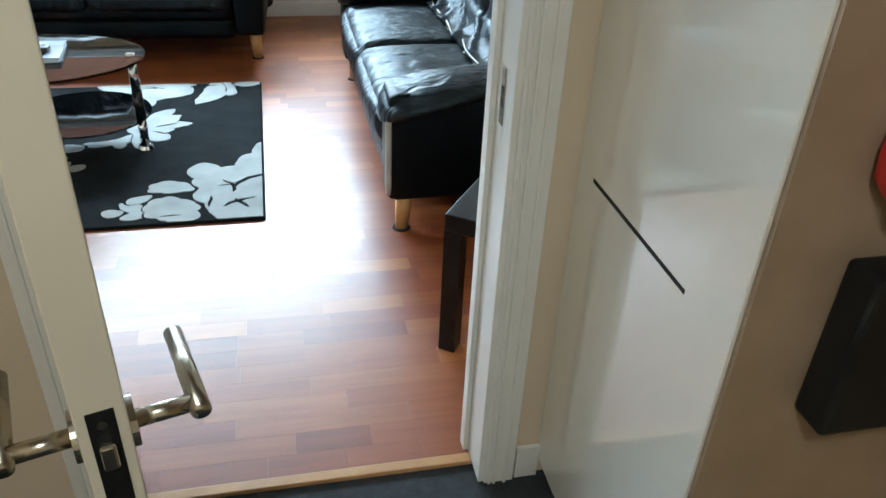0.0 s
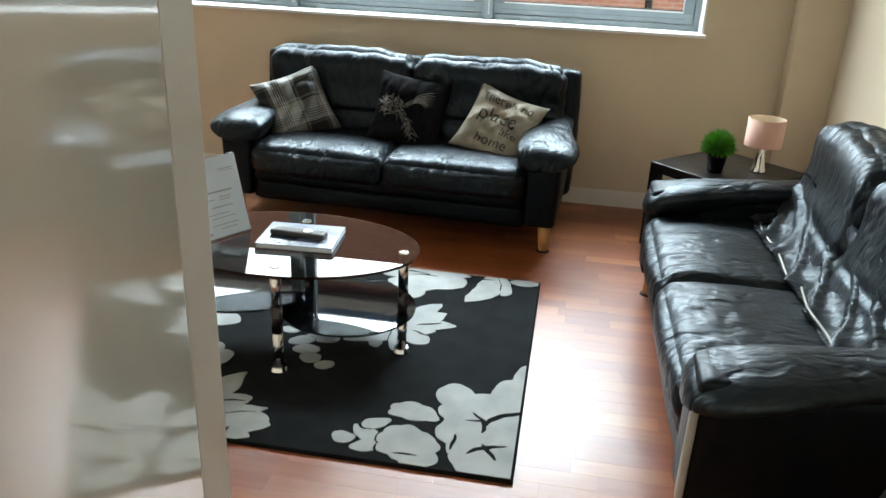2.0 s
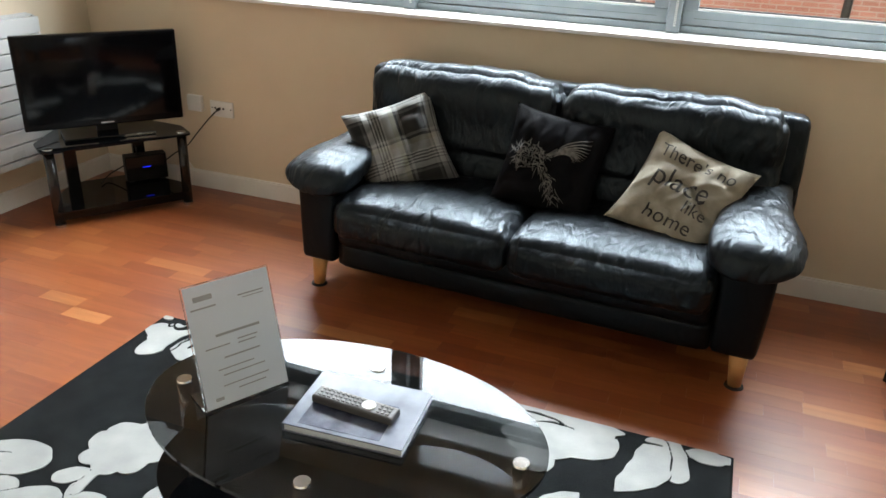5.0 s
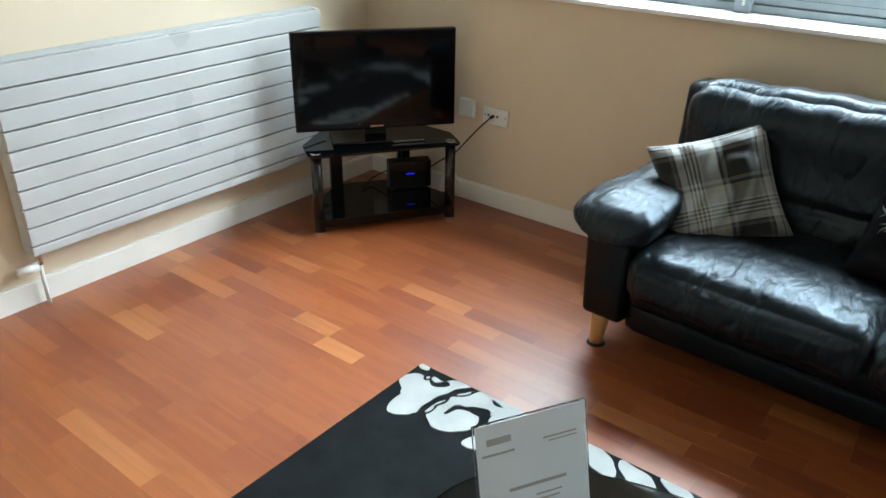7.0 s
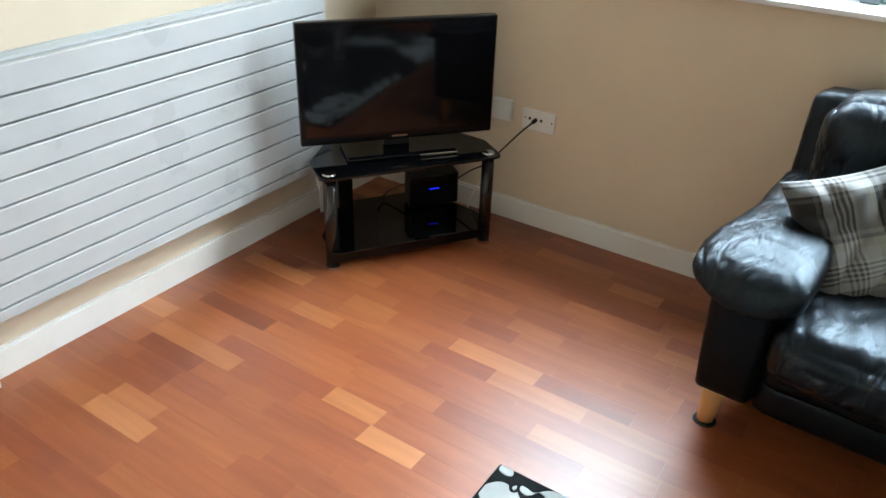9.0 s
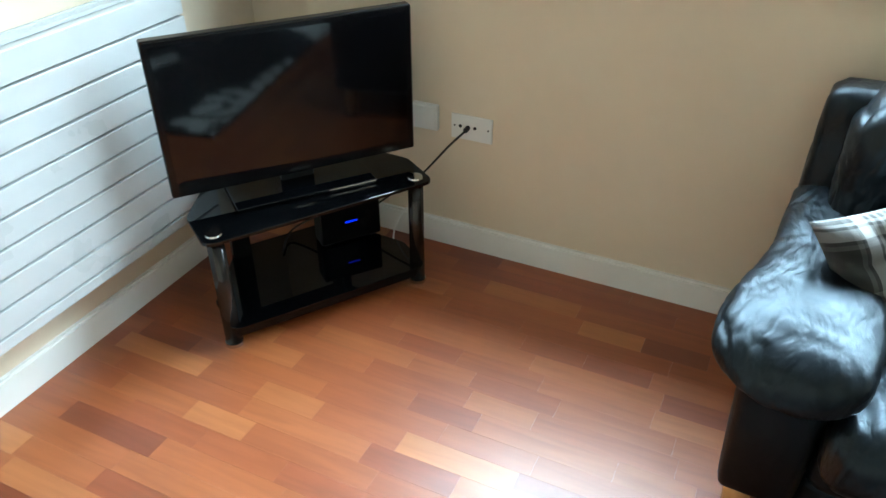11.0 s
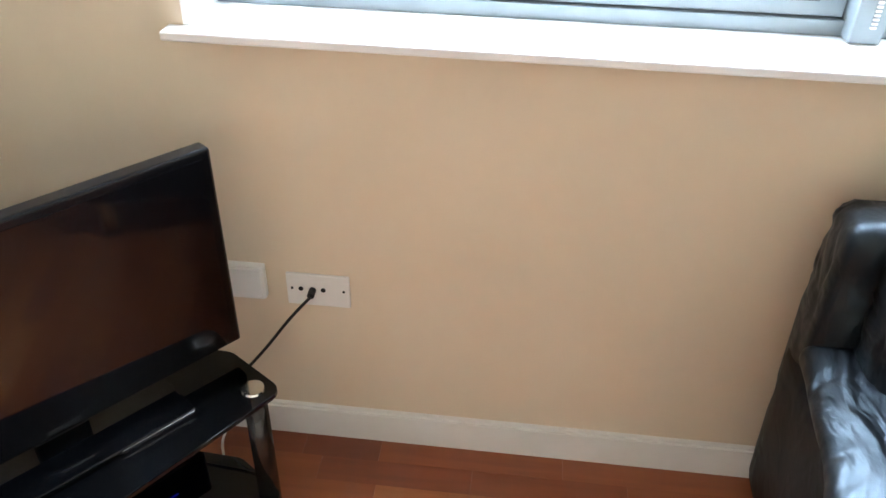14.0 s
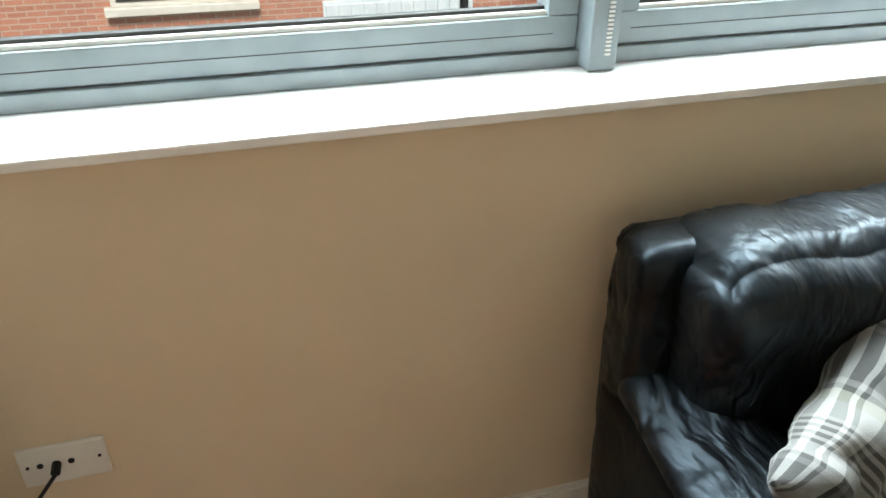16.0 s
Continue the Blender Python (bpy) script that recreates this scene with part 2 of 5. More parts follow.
M = {
    "wall": surface("cream_wall_paint", (0.64, 0.535, 0.395), (0.68, 0.57, 0.425), 0.6, scale=2.5, bump=0.06, grain=160),
    "ceiling": surface("dimmed_ceiling_paint", (0.44, 0.43, 0.405), (0.48, 0.47, 0.445), 0.8, scale=2.0, bump=0.05),
    "trim": surface("white_gloss_trim", (0.72, 0.7, 0.65), (0.8, 0.78, 0.74), 0.32, scale=5.0, bump=0.04),
    "sill": surface("white_sill_paint", (0.8, 0.8, 0.79), (0.86, 0.86, 0.85), 0.35, scale=6.0, bump=0.03),
    "door": surface("glossy_cream_door_paint", (0.66, 0.6, 0.48), (0.7, 0.64, 0.53), 0.09, scale=1.5, bump=0.012, grain=25, coat=0.8, rough_vary=0.03),
    "unit": surface("high_gloss_white_lacquer", (0.72, 0.68, 0.6), (0.76, 0.72, 0.65), 0.07, scale=1.5, bump=0.008, grain=20, coat=1.0, rough_vary=0.02),
    "unit_side": surface("shaded_beige_laminate", (0.28, 0.2, 0.13), (0.34, 0.25, 0.17), 0.45),
    "radiator": surface("white_enamel", (0.47, 0.48, 0.475), (0.52, 0.53, 0.525), 0.3, scale=4.0, bump=0.03),
    "frame": surface("grey_painted_aluminium", (0.2, 0.24, 0.26), (0.25, 0.29, 0.31), 0.42, scale=10.0, bump=0.05),
    "rubber": surface("black_rubber_seal", (0.015, 0.015, 0.015), (0.03, 0.03, 0.03), 0.6),
    "leather": leather("black_leather", (0.0025, 0.0027, 0.0032), (0.004, 0.0045, 0.0055), 0.36, 1.0),
    "leather_taut": leather("taut_black_leather", (0.0016, 0.0018, 0.0022), (0.0026, 0.003, 0.0036), 0.42, 0.35, 0.22),
    "leather_worn": leather("worn_black_leather", (0.003, 0.0034, 0.004), (0.005, 0.0056, 0.0066), 0.38, 1.0),
    # Dark leather; the grey paints in the window's reflection.
    "slack_hide": leather("sheen_grey_leather", (0.05, 0.056, 0.062), (0.1, 0.11, 0.12), 0.28),
    # Pale tone serves the worn arm edge and a glint painted on the piping.
    "pale_hide": surface("pale_wear_and_glint_hide", (0.3, 0.28, 0.25), (0.45, 0.43, 0.4), 0.5, bump=0.2),
    "beech": surface("light_beech_wood", (0.44, 0.22, 0.075), (0.55, 0.3, 0.11), 0.45, scale=14.0, bump=0.08),
    "oak": surface("oak_threshold", (0.42, 0.22, 0.09), (0.52, 0.3, 0.13), 0.4, scale=12.0, bump=0.08),
    "mat": surface("charcoal_hall_carpet", (0.018, 0.019, 0.022), (0.04, 0.042, 0.046), 0.95, scale=30.0, bump=0.8, grain=300),
    "kitchen_floor": surface("yellow_vinyl_floor", (0.42, 0.3, 0.12), (0.5, 0.37, 0.17), 0.4),
    "rug": surface("charcoal_rug_pile", (0.007, 0.0082, 0.009), (0.014, 0.0158, 0.017), 0.95, scale=9.0, bump=0.7, grain=380, sheen=0.02, spec=0.04),
    "motif": surface("pale_grey_rug_pile", (0.33, 0.345, 0.34), (0.43, 0.445, 0.435), 0.95, scale=9.0, bump=0.6, grain=380, spec=0.05),
    "chrome": surface("polished_chrome", (0.62, 0.61, 0.59), (0.72, 0.71, 0.7), 0.1, metal=1.0, bump=0.0, rough_vary=0.03),
    "steel": surface("brushed_steel", (0.5, 0.45, 0.37), (0.6, 0.55, 0.46), 0.24, metal=1.0, scale=40.0, bump=0.03),
    "black_gloss": surface("black_gloss_plastic", (0.003, 0.003, 0.0035), (0.005, 0.005, 0.0055), 0.16, bump=0.01, spec=0.28, rough_vary=0.04),
    "black_matt": surface("black_matt_plastic", (0.006, 0.006, 0.0065), (0.012, 0.012, 0.0125), 0.5, bump=0.08, spec=0.25),
    "black_glass": surface("black_glass", (0.001, 0.0012, 0.0015), (0.0018, 0.002, 0.0025), 0.03, bump=0.0, spec=0.36, rough_vary=0.01),
    "screen": surface("dark_lcd_panel", (0.002, 0.002, 0.0025), (0.003, 0.003, 0.0035), 0.06, bump=0.0, spec=0.5, rough_vary=0.01),
    "black_tube": surface("black_lacquered_tube", (0.01, 0.008, 0.007), (0.018, 0.015, 0.012), 0.18, bump=0.0),
    "black_wood": surface("black_brown_foil", (0.005, 0.0045, 0.0042), (0.01, 0.009, 0.0085), 0.34, scale=20.0, bump=0.06, spec=0.3),
    "table_glass": glass("smoked_clear_glass", (0.17, 0.178, 0.185)),
    "pane": glass("window_pane_glass", (0.96, 0.98, 0.98)),
    "acrylic": glass("clear_acrylic", (0.95, 0.97, 0.98), 0.02),
    "paper": surface("white_paper", (0.54, 0.6, 0.66), (0.6, 0.66, 0.72), 0.5, scale=3.0, bump=0.01),
    "faded_ink": surface("faded_dark_print", (0.02, 0.02, 0.022), (0.07, 0.065, 0.06), 0.9, scale=30),
    "remote_grey": surface("grey_moulded_plastic", (0.05, 0.05, 0.053), (0.075, 0.075, 0.08), 0.35),
    "ink": surface("grey_print", (0.26, 0.27, 0.28), (0.34, 0.35, 0.36), 0.7),
    "cover": surface("blue_grey_book_cover", (0.1, 0.12, 0.17), (0.22, 0.25, 0.32), 0.2, scale=9.0, bump=0.0),
    "cover_dark": surface("dark_blue_picture", (0.015, 0.02, 0.05), (0.09, 0.11, 0.17), 0.2, scale=26.0, bump=0.0),
    "white_plastic": surface("white_moulded_plastic", (0.7, 0.69, 0.66), (0.77, 0.76, 0.73), 0.3, bump=0.01),
    "grey_button": surface("grey_rubber_keys", (0.12, 0.12, 0.12), (0.2, 0.2, 0.2), 0.6),
    "plaid": plaid("grey_check_wool"),
    "black_cloth": surface("black_cotton", (0.004, 0.004, 0.005), (0.008, 0.008, 0.0095), 0.85, bump=0.4, grain=300, spec=0.06),
    "silver_thread": surface("silver_grey_print", (0.05, 0.048, 0.046), (0.17, 0.165, 0.155), 0.6, scale=60, bump=0.3),
    "linen": surface("natural_linen", (0.25, 0.228, 0.185), (0.37, 0.338, 0.275), 0.9, scale=22.0, bump=0.6, grain=420),
    "leaf": surface("bright_green_plastic_grass", (0.05, 0.2, 0.012), (0.13, 0.4, 0.03), 0.5, scale=40.0, bump=0.0),
    "pink_shade": surface("pale_pink_lampshade", (0.62, 0.36, 0.29), (0.68, 0.42, 0.35), 0.8, bump=0.1, grain=200),
    "shade_lining": surface("cream_shade_lining", (0.75, 0.62, 0.45), (0.8, 0.68, 0.52), 0.8),
    "lime": surface("lime_green_glaze", (0.42, 0.45, 0.02), (0.5, 0.52, 0.04), 0.25),
    "red": surface("red_fabric", (0.5, 0.02, 0.012), (0.6, 0.035, 0.02), 0.6),
    "led": glow("blue_led", (0.01, 0.02, 1.0), 1.6),
    "brick": brickwork("red_brick"),
    "asphalt": surface("asphalt", (0.045, 0.045, 0.047), (0.065, 0.065, 0.067), 0.9, scale=1.0, bump=0.3),
    "stone": surface("pale_stone", (0.5, 0.48, 0.44), (0.6, 0.58, 0.54), 0.8),
    "dark_pane": surface("dark_far_pane", (0.02, 0.025, 0.028), (0.05, 0.055, 0.06), 0.08, bump=0.0),
    "pale_metal": surface("pale_blue_cladding", (0.5, 0.56, 0.62), (0.6, 0.66, 0.7), 0.5),
    "parquet_piece": parquet("hardwood_block", False),
    "parquet_rest": parquet("hardwood_blocks", True),
    "subfloor": surface("dark_joint", (0.03, 0.012, 0.006), (0.05, 0.02, 0.01), 0.8),
}


# ---- mesh helpers ----
def link_mesh(name, bm, material, smooth=False):
    me = bpy.data.meshes.new(name)
    bm.normal_update()
    bm.to_mesh(me)
    bm.free()
    if material is not None:
        me.materials.append(material)
    if smooth:
        for p in me.polygons:
            p.use_smooth = True
    return new(name, me)


def part(name, bm, material, parent, label="", smooth=False):
    ob = link_mesh(name, bm, material, smooth)
    ob.parent = parent
    if label:
        ob["label"] = label
    return ob


def thing(name, m, label, category, group=""):
    e = new(name)
    e.empty_display_size = 0.1
    e.matrix_world = m
    return tagged(e, label, category, group)


def structure(name, bm, material, label="", smooth=False):
    return tagged(link_mesh(name, bm, material, smooth), label, kind="structure")


def box(x0, x1, y0, y1, z0, z1, bevel=0.0, seg=2, bm=None):
    fresh = bmesh.new()
    bmesh.ops.create_cube(fresh, size=1.0)
    for v in fresh.verts:
        v.co = Vector((x0 + (v.co.x + 0.5) * (x1 - x0), y0 + (v.co.y + 0.5) * (y1 - y0), z0 + (v.co.z + 0.5) * (z1 - z0)))
    if bevel > 0:
        bmesh.ops.bevel(fresh, geom=fresh.edges[:], offset=bevel, segments=seg, affect="EDGES", profile=0.5)
    return fresh if bm is None else merge(bm, fresh)


def merge(bm, other):
    me = bpy.data.meshes.new("tmp")
    other.to_mesh(me)
    other.free()
    bm.from_mesh(me)
    bpy.data.meshes.remove(me)
    return bm


def tube(p, q, r0, r1=None, seg=20, bm=None):
    """A closed round bar from p to q, tapering from r0 to r1."""
    p, q = Vector(p), Vector(q)
    r1 = r0 if r1 is None else r1
    fresh = bmesh.new()
    bmesh.ops.create_cone(fresh, cap_ends=True, segments=seg, radius1=r0, radius2=r1, depth=(q - p).length)
    rot = (q - p).to_track_quat("Z", "Y").to_matrix().to_4x4()
    bmesh.ops.transform(fresh, matrix=Matrix.Translation((p + q) / 2) @ rot, verts=fresh.verts)
    return fresh if bm is None else merge(bm, fresh)


def rod(points, r, seg=8, sub=6):
    """A bent round cable through points."""
    pts = [Vector(p) for p in points]
    path = []
    for i in range(len(pts) - 1):
        a, b, c, d = pts[max(i - 1, 0)], pts[i], pts[i + 1], pts[min(i + 2, len(pts) - 1)]
        for k in range(sub):
            t = k / sub
            path.append(0.5 * (2 * b + (c - a) * t + (2 * a - 5 * b + 4 * c - d) * t * t + (3 * b - a - 3 * c + d) * t ** 3))
    path.append(pts[-1])
    bm = bmesh.new()
    rings = []
    for i, p in enumerate(path):
        way = (path[min(i + 1, len(path) - 1)] - path[max(i - 1, 0)]).normalized()
        side = way.orthogonal().normalized() if i == 0 else (side - way * side.dot(way)).normalized()
        up = way.cross(side)
        rings.append([bm.verts.new(p + r * (math.cos(a) * side + math.sin(a) * up)) for a in [2 * math.pi * k / seg for k in range(seg)]])
    for a, b in zip(rings, rings[1:]):
        for k in range(seg):
            bm.faces.new((a[k], a[(k + 1) % seg], b[(k + 1) % seg], b[k]))
    bm.faces.new(rings[0][::-1])
    bm.faces.new(rings[-1])
    return bm


def prism(outline, z0, z1, bevel=0.0):
    """A flat plate with the given outline in x and y."""
    bm = bmesh.new()
    lo = [bm.verts.new((x, y, z0)) for x, y in outline]
    hi = [bm.verts.new((x, y, z1)) for x, y in outline]
    n = len(lo)
    top = bm.faces.new(hi)
    bm.faces.new(lo[::-1])
    for i in range(n):
        bm.faces.new((lo[i], lo[(i + 1) % n], hi[(i + 1) % n], hi[i]))
    if bevel:
        bmesh.ops.bevel(bm, geom=list(top.edges), offset=bevel, segments=2, affect="EDGES", profile=0.5)
    return bm


def ellipse(cx, cy, a, b, n=64, turn=0.0):
    c, s = math.cos(turn), math.sin(turn)
    return [(cx + a * math.cos(t) * c - b * math.sin(t) * s, cy + a * math.cos(t) * s + b * math.sin(t) * c) for t in [2 * math.pi * i / n for i in range(n)]]


def lathe(profile, seg=28):
    """A turned body from (radius, height) pairs."""
    bm = bmesh.new()
    rings = [[bm.verts.new((r * math.cos(2 * math.pi * k / seg), r * math.sin(2 * math.pi * k / seg), z)) for k in range(seg)] for r, z in profile]
    for a, b in zip(rings, rings[1:]):
        for k in range(seg):
            bm.faces.new((a[k], a[(k + 1) % seg], b[(k + 1) % seg], b[k]))
    return bm


def puff(sx, sy, sz, p=5.0, n=14, wrinkle=0.006, seed=0, freq=7.0, shape=None):
    """A stuffed upholstered block: a rounded box with creases pressed into it."""
    bm = bmesh.new()
    bmesh.ops.create_cube(bm, size=2.0)
    bmesh.ops.subdivide_edges(bm, edges=bm.edges[:], cuts=n, use_grid_fill=True)
    off = Vector((seed * 3.7, seed * 1.9, seed * 5.3))
    for v in bm.verts:
        c = v.co.copy()
        r = (abs(c.x) ** p + abs(c.y) ** p + abs(c.z) ** p) ** (1 / p)
        q = c / r
        pos = Vector((q.x * sx / 2, q.y * sy / 2, q.z * sz / 2))
        crease = 1 - abs(noise.noise(pos * freq + off)) * 2.2
        crease = max(crease, 0.0) ** 3
        swell = noise.noise(pos * freq * 0.35 + off * 2)
        pos += q.normalized() * (wrinkle * (swell * 1.6 - crease * 1.1))
        v.co = shape(pos, q) if shape else pos
    return bm


def stuffed(sx, sy, sz, r, bulge=(0, 0, 0), n=20, wrinkle=0.004, seed=0, freq=9.0, along=(1.0, 1.0, 1.0), shape=None):
    """An upholstered block with flat sides, rounded edges of radius r, a swell on each side and pulled creases."""
    bm = bmesh.new()
    bmesh.ops.create_cube(bm, size=2.0)
    bmesh.ops.subdivide_edges(bm, edges=bm.edges[:], cuts=n, use_grid_fill=True)
    off = Vector((seed * 3.7, seed * 1.9, seed * 5.3))
    half = Vector((sx / 2, sy / 2, sz / 2))
    stretch = Vector(along) * freq
    for v in bm.verts:
        c = Vector([math.copysign(abs(t) ** 0.75, t) for t in v.co])
        q = Vector([c[i] * half[i] for i in range(3)])
        core = Vector([max(-(half[i] - r), min(half[i] - r, q[i])) for i in range(3)])
        way = (q - core).normalized()
        pos = core + way * r
        for i in range(3):
            j, k = (i + 1) % 3, (i + 2) % 3
            pos[i] += bulge[i] * way[i] * (1 - c[j] ** 2) * (1 - c[k] ** 2)
        w = Vector([pos[i] * stretch[i] for i in range(3)]) + off
        where = max(0.0, min(1.0, 0.5 + 1.6 * noise.noise(pos * 5.0 + off * 1.3)))
        crease = max(0.0, 1 - abs(noise.noise(w * 1.3)) * 4.0) ** 1.5 * where + 0.5 * max(0.0, 1 - abs(noise.noise(w * 2.7 + off)) * 4.0) ** 1.5 * where
        pos += way * wrinkle * (0.6 * noise.noise(pos * 3.0 + off) + 0.15 * noise.noise(w * 0.9 + off) - 0.8 * crease)
        v.co = shape(pos, c) if shape else pos
    return bm


def moved(bm, m):
    bmesh.ops.transform(bm, matrix=m, verts=bm.verts)
    return bm


# ---- structure: living room ----
X0, X1, Y0, Y1, CEIL = -3.622, 1.30, 1.455, 5.36, 2.60
HALL_Y = 1.325
WX0, WX1, WZ0, WZ1 = -3.02, 0.61, 1.018, 2.13
DX0, DX1, DZ = -0.436, 0.355, 2.03

bm = box(X0 - 0.2, X1 + 0.2, Y1, Y1 + 0.3, -0.2, WZ0)
box(X0 - 0.2, X1 + 0.2, Y1, Y1 + 0.3, WZ1, CEIL + 0.2, bm=bm)
box(X0 - 0.2, WX0, Y1, Y1 + 0.3, WZ0, WZ1, bm=bm)
box(WX1, X1 + 0.2, Y1, Y1 + 0.3, WZ0, WZ1, bm=bm)
structure("wall_north", bm, M["wall"], "cream painted wall below and beside the long window")
structure("wall_west", box(X0 - 0.2, X0, -1.6, Y1, -0.2, CEIL + 0.2), M["wall"], "cream painted wall behind the radiator")
structure("wall_east", box(X1, X1 + 0.2, HALL_Y + 0.005, Y1, -0.2, CEIL + 0.2), M["wall"], "cream painted wall behind the sofa")
structure("wall_pier", box(1.06, X1, 5.22, Y1, 0.0, CEIL), M["wall"], "cream painted boxed pier in the room corner")
bm = box(X0, DX0 - 0.03, HALL_Y, Y0, -0.2, CEIL + 0.2)
box(DX1 + 0.03, X1 + 0.2, HALL_Y, Y0, -0.2, CEIL + 0.2, bm=bm)
box(DX0 - 0.03, DX1 + 0.03, HALL_Y, Y0, DZ + 0.03, CEIL + 0.2, bm=bm)
structure("wall_south", bm, M["wall"], "cream painted wall with the living room doorway")
# Ceiling is out of view; its grey is set low to cut bounced light.
structure("ceiling", box(X0 - 0.2, 3.2, -1.8, Y1 + 0.3, CEIL, CEIL + 0.2), M["ceiling"], "plain unseen ceiling, greyed to hold back bounced light")

# hall and kitchen end behind the doorway
structure("wall_hall_west", box(-1.5, -1.4, -1.6, HALL_Y, 0.0, CEIL), M["wall"], "cream painted hall wall")
structure("wall_hall_south", box(-1.5, 3.2, -1.8, -1.6, -0.2, CEIL), M["wall"], "cream painted hall wall")
structure("wall_kitchen_east", box(3.0, 3.2, -1.6, HALL_Y, -0.2, CEIL), M["wall"], "cream painted kitchen wall")
structure("wall_kitchen_north", box(1.5, 3.0, HALL_Y - 0.12, HALL_Y, -0.2, CEIL), M["wall"], "cream painted kitchen wall")
structure("floor_hall", box(-1.5, 0.62, -1.6, 1.372, -0.2, -0.004), M["mat"], "charcoal carpet on the hall floor")
structure("floor_kitchen", box(0.62, 3.0, -1.6, HALL_Y, -0.2, -0.002), M["kitchen_floor"], "yellowish vinyl kitchen floor")
structure("threshold", box(DX0, DX1, 1.372, 1.402, -0.02, 0.007, 0.003), M["oak"], "oak strip across the doorway")


def skirting(name, x0, x1, y0, y1):
    """Skirting board with a chamfered top edge; the longer side is its run."""
    bm = box(x0, x1, y0, y1, 0.0, 0.088)
    d = 0.005
    if x1 - x0 > y1 - y0:
        box(x0, x1, y0 + d if y0 > 3 else y0, y1 if y0 > 3 else y1 - d, 0.088, 0.096, bm=bm)
    else:
        box(x0 if x0 < 0 else x0 + d, x1 - d if x0 < 0 else x1, y0, y1, 0.088, 0.096, bm=bm)
    return structure(name, bm, M["trim"], "white painted skirting board")


skirting("baseboard_north", X0 + 0.016, 1.06, Y1 - 0.016, Y1)
skirting("baseboard_west", X0, X0 + 0.016, Y0, Y1)
skirting("baseboard_east", X1 - 0.016, X1, Y0 + 0.016, 5.22)
skirting("baseboard_south_a", X0 + 0.016, DX0 - 0.1, Y0, Y0 + 0.016)
skirting("baseboard_south_b", DX1 + 0.1, X1, Y0, Y0 + 0.016)
skirting("baseboard_hall", DX1 + 0.09, 0.50, HALL_Y - 0.016, HALL_Y)

# door lining, stops and moulded architraves
lining = tagged(new("door_1_frame"), "white gloss door lining with stops", kind="structure")
part("jamb", box(DX0 - 0.03, DX0, 1.31, 1.502, 0, DZ, 0.002), M["trim"], lining)
part("jamb", box(DX1, DX1 + 0.03, 1.31, 1.467, 0, DZ, 0.002), M["trim"], lining)
part("head", box(DX0 - 0.03, DX1 + 0.03, 1.31, 1.467, DZ, DZ + 0.03, 0.002), M["trim"], lining)
part("stop", box(DX0, DX0 + 0.003, 1.432, 1.452, 0, DZ, 0.001), M["trim"], lining)
part("stop", box(DX1 - 0.012, DX1, 1.415, 1.45, 0, DZ, 0.002), M["trim"], lining)
part("head_stop", box(DX0 + 0.003, DX1 - 0.012, 1.415, 1.45, DZ - 0.012, DZ, 0.002), M["trim"], lining)
for side, ya, yb in (("hall", 1.303, HALL_Y), ("room", Y0, 1.477)):
    for nm, xa, xb, out in (("a", DX0 - 0.085, DX0 - 0.012, -1), ("b", DX1 + 0.012, DX1 + 0.085, 1)):
        deep = 0.029 if (side, nm) == ("room", "a") else 0.0
        face = ya if side == "hall" else yb + deep
        bm = box(xa, xb, ya, yb + deep, 0, DZ + 0.085, 0.003)
        inner = xb if out < 0 else xa
        for k in (0.012, 0.024, 0.05):
            c = inner + out * k
            box(c - 0.004, c + 0.004, face - 0.005, face + 0.005, 0, DZ + 0.06, 0.002, bm=bm)
        structure("trim_architrave_%s_%s" % (side, nm), bm, M["trim"], "white moulded door architrave")
    structure("trim_architrave_%s_head" % side, box(DX0 - 0.012, DX1 + 0.012, ya, yb, DZ + 0.012, DZ + 0.085, 0.003), M["trim"], "white moulded door architrave")
strike = thing("strike_plate", pose(DX1, 1.375, 0.95), "small steel strike plate on the white door lining", "strike plate")
part("plate", box(-0.002, 0.001, -0.012, 0.012, -0.055, 0.055, 0.0008), M["steel"], strike)
part("latch_hole", box(-0.003, 0.0, -0.006, 0.006, -0.02, 0.02), M["black_matt"], strike, "dark latch hole")

# ---- the window ----
bm = box(WX0 - 0.03, WX1 + 0.012, 5.317, 5.51, WZ0, WZ0 + 0.018, 0.004)
structure("window_sill", bm, M["sill"], "deep white painted window sill board")
bm = box(WX0 - 0.0, WX0 + 0.012, 5.358, 5.52, WZ0 + 0.018, WZ1)
box(WX1 - 0.012, WX1, 5.358, 5.52, WZ0 + 0.018, WZ1, bm=bm)
box(WX0 + 0.012, WX1 - 0.012, 5.358, 5.52, WZ1 - 0.012, WZ1, bm=bm)
structure("window_reveal", bm, M["sill"], "white painted window reveal")
win = tagged(new("window_1"), "long grey aluminium window in three lights", kind="structure")
ZB = WZ0 + 0.018
BAYS = [WX0 + 0.012, -1.80, -0.605, WX1 - 0.012]
part("window_frame", box(BAYS[0], BAYS[3], 5.502, 5.59, ZB, ZB + 0.03, 0.002), M["frame"], win)
part("window_frame", box(BAYS[0], BAYS[3], 5.502, 5.59, WZ1 - 0.042, WZ1 - 0.012, 0.002), M["frame"], win)
for x in (BAYS[0], BAYS[3] - 0.03):
    part("window_frame", box(x, x + 0.03, 5.503, 5.589, ZB + 0.03, WZ1 - 0.042, 0.002), M["frame"], win)
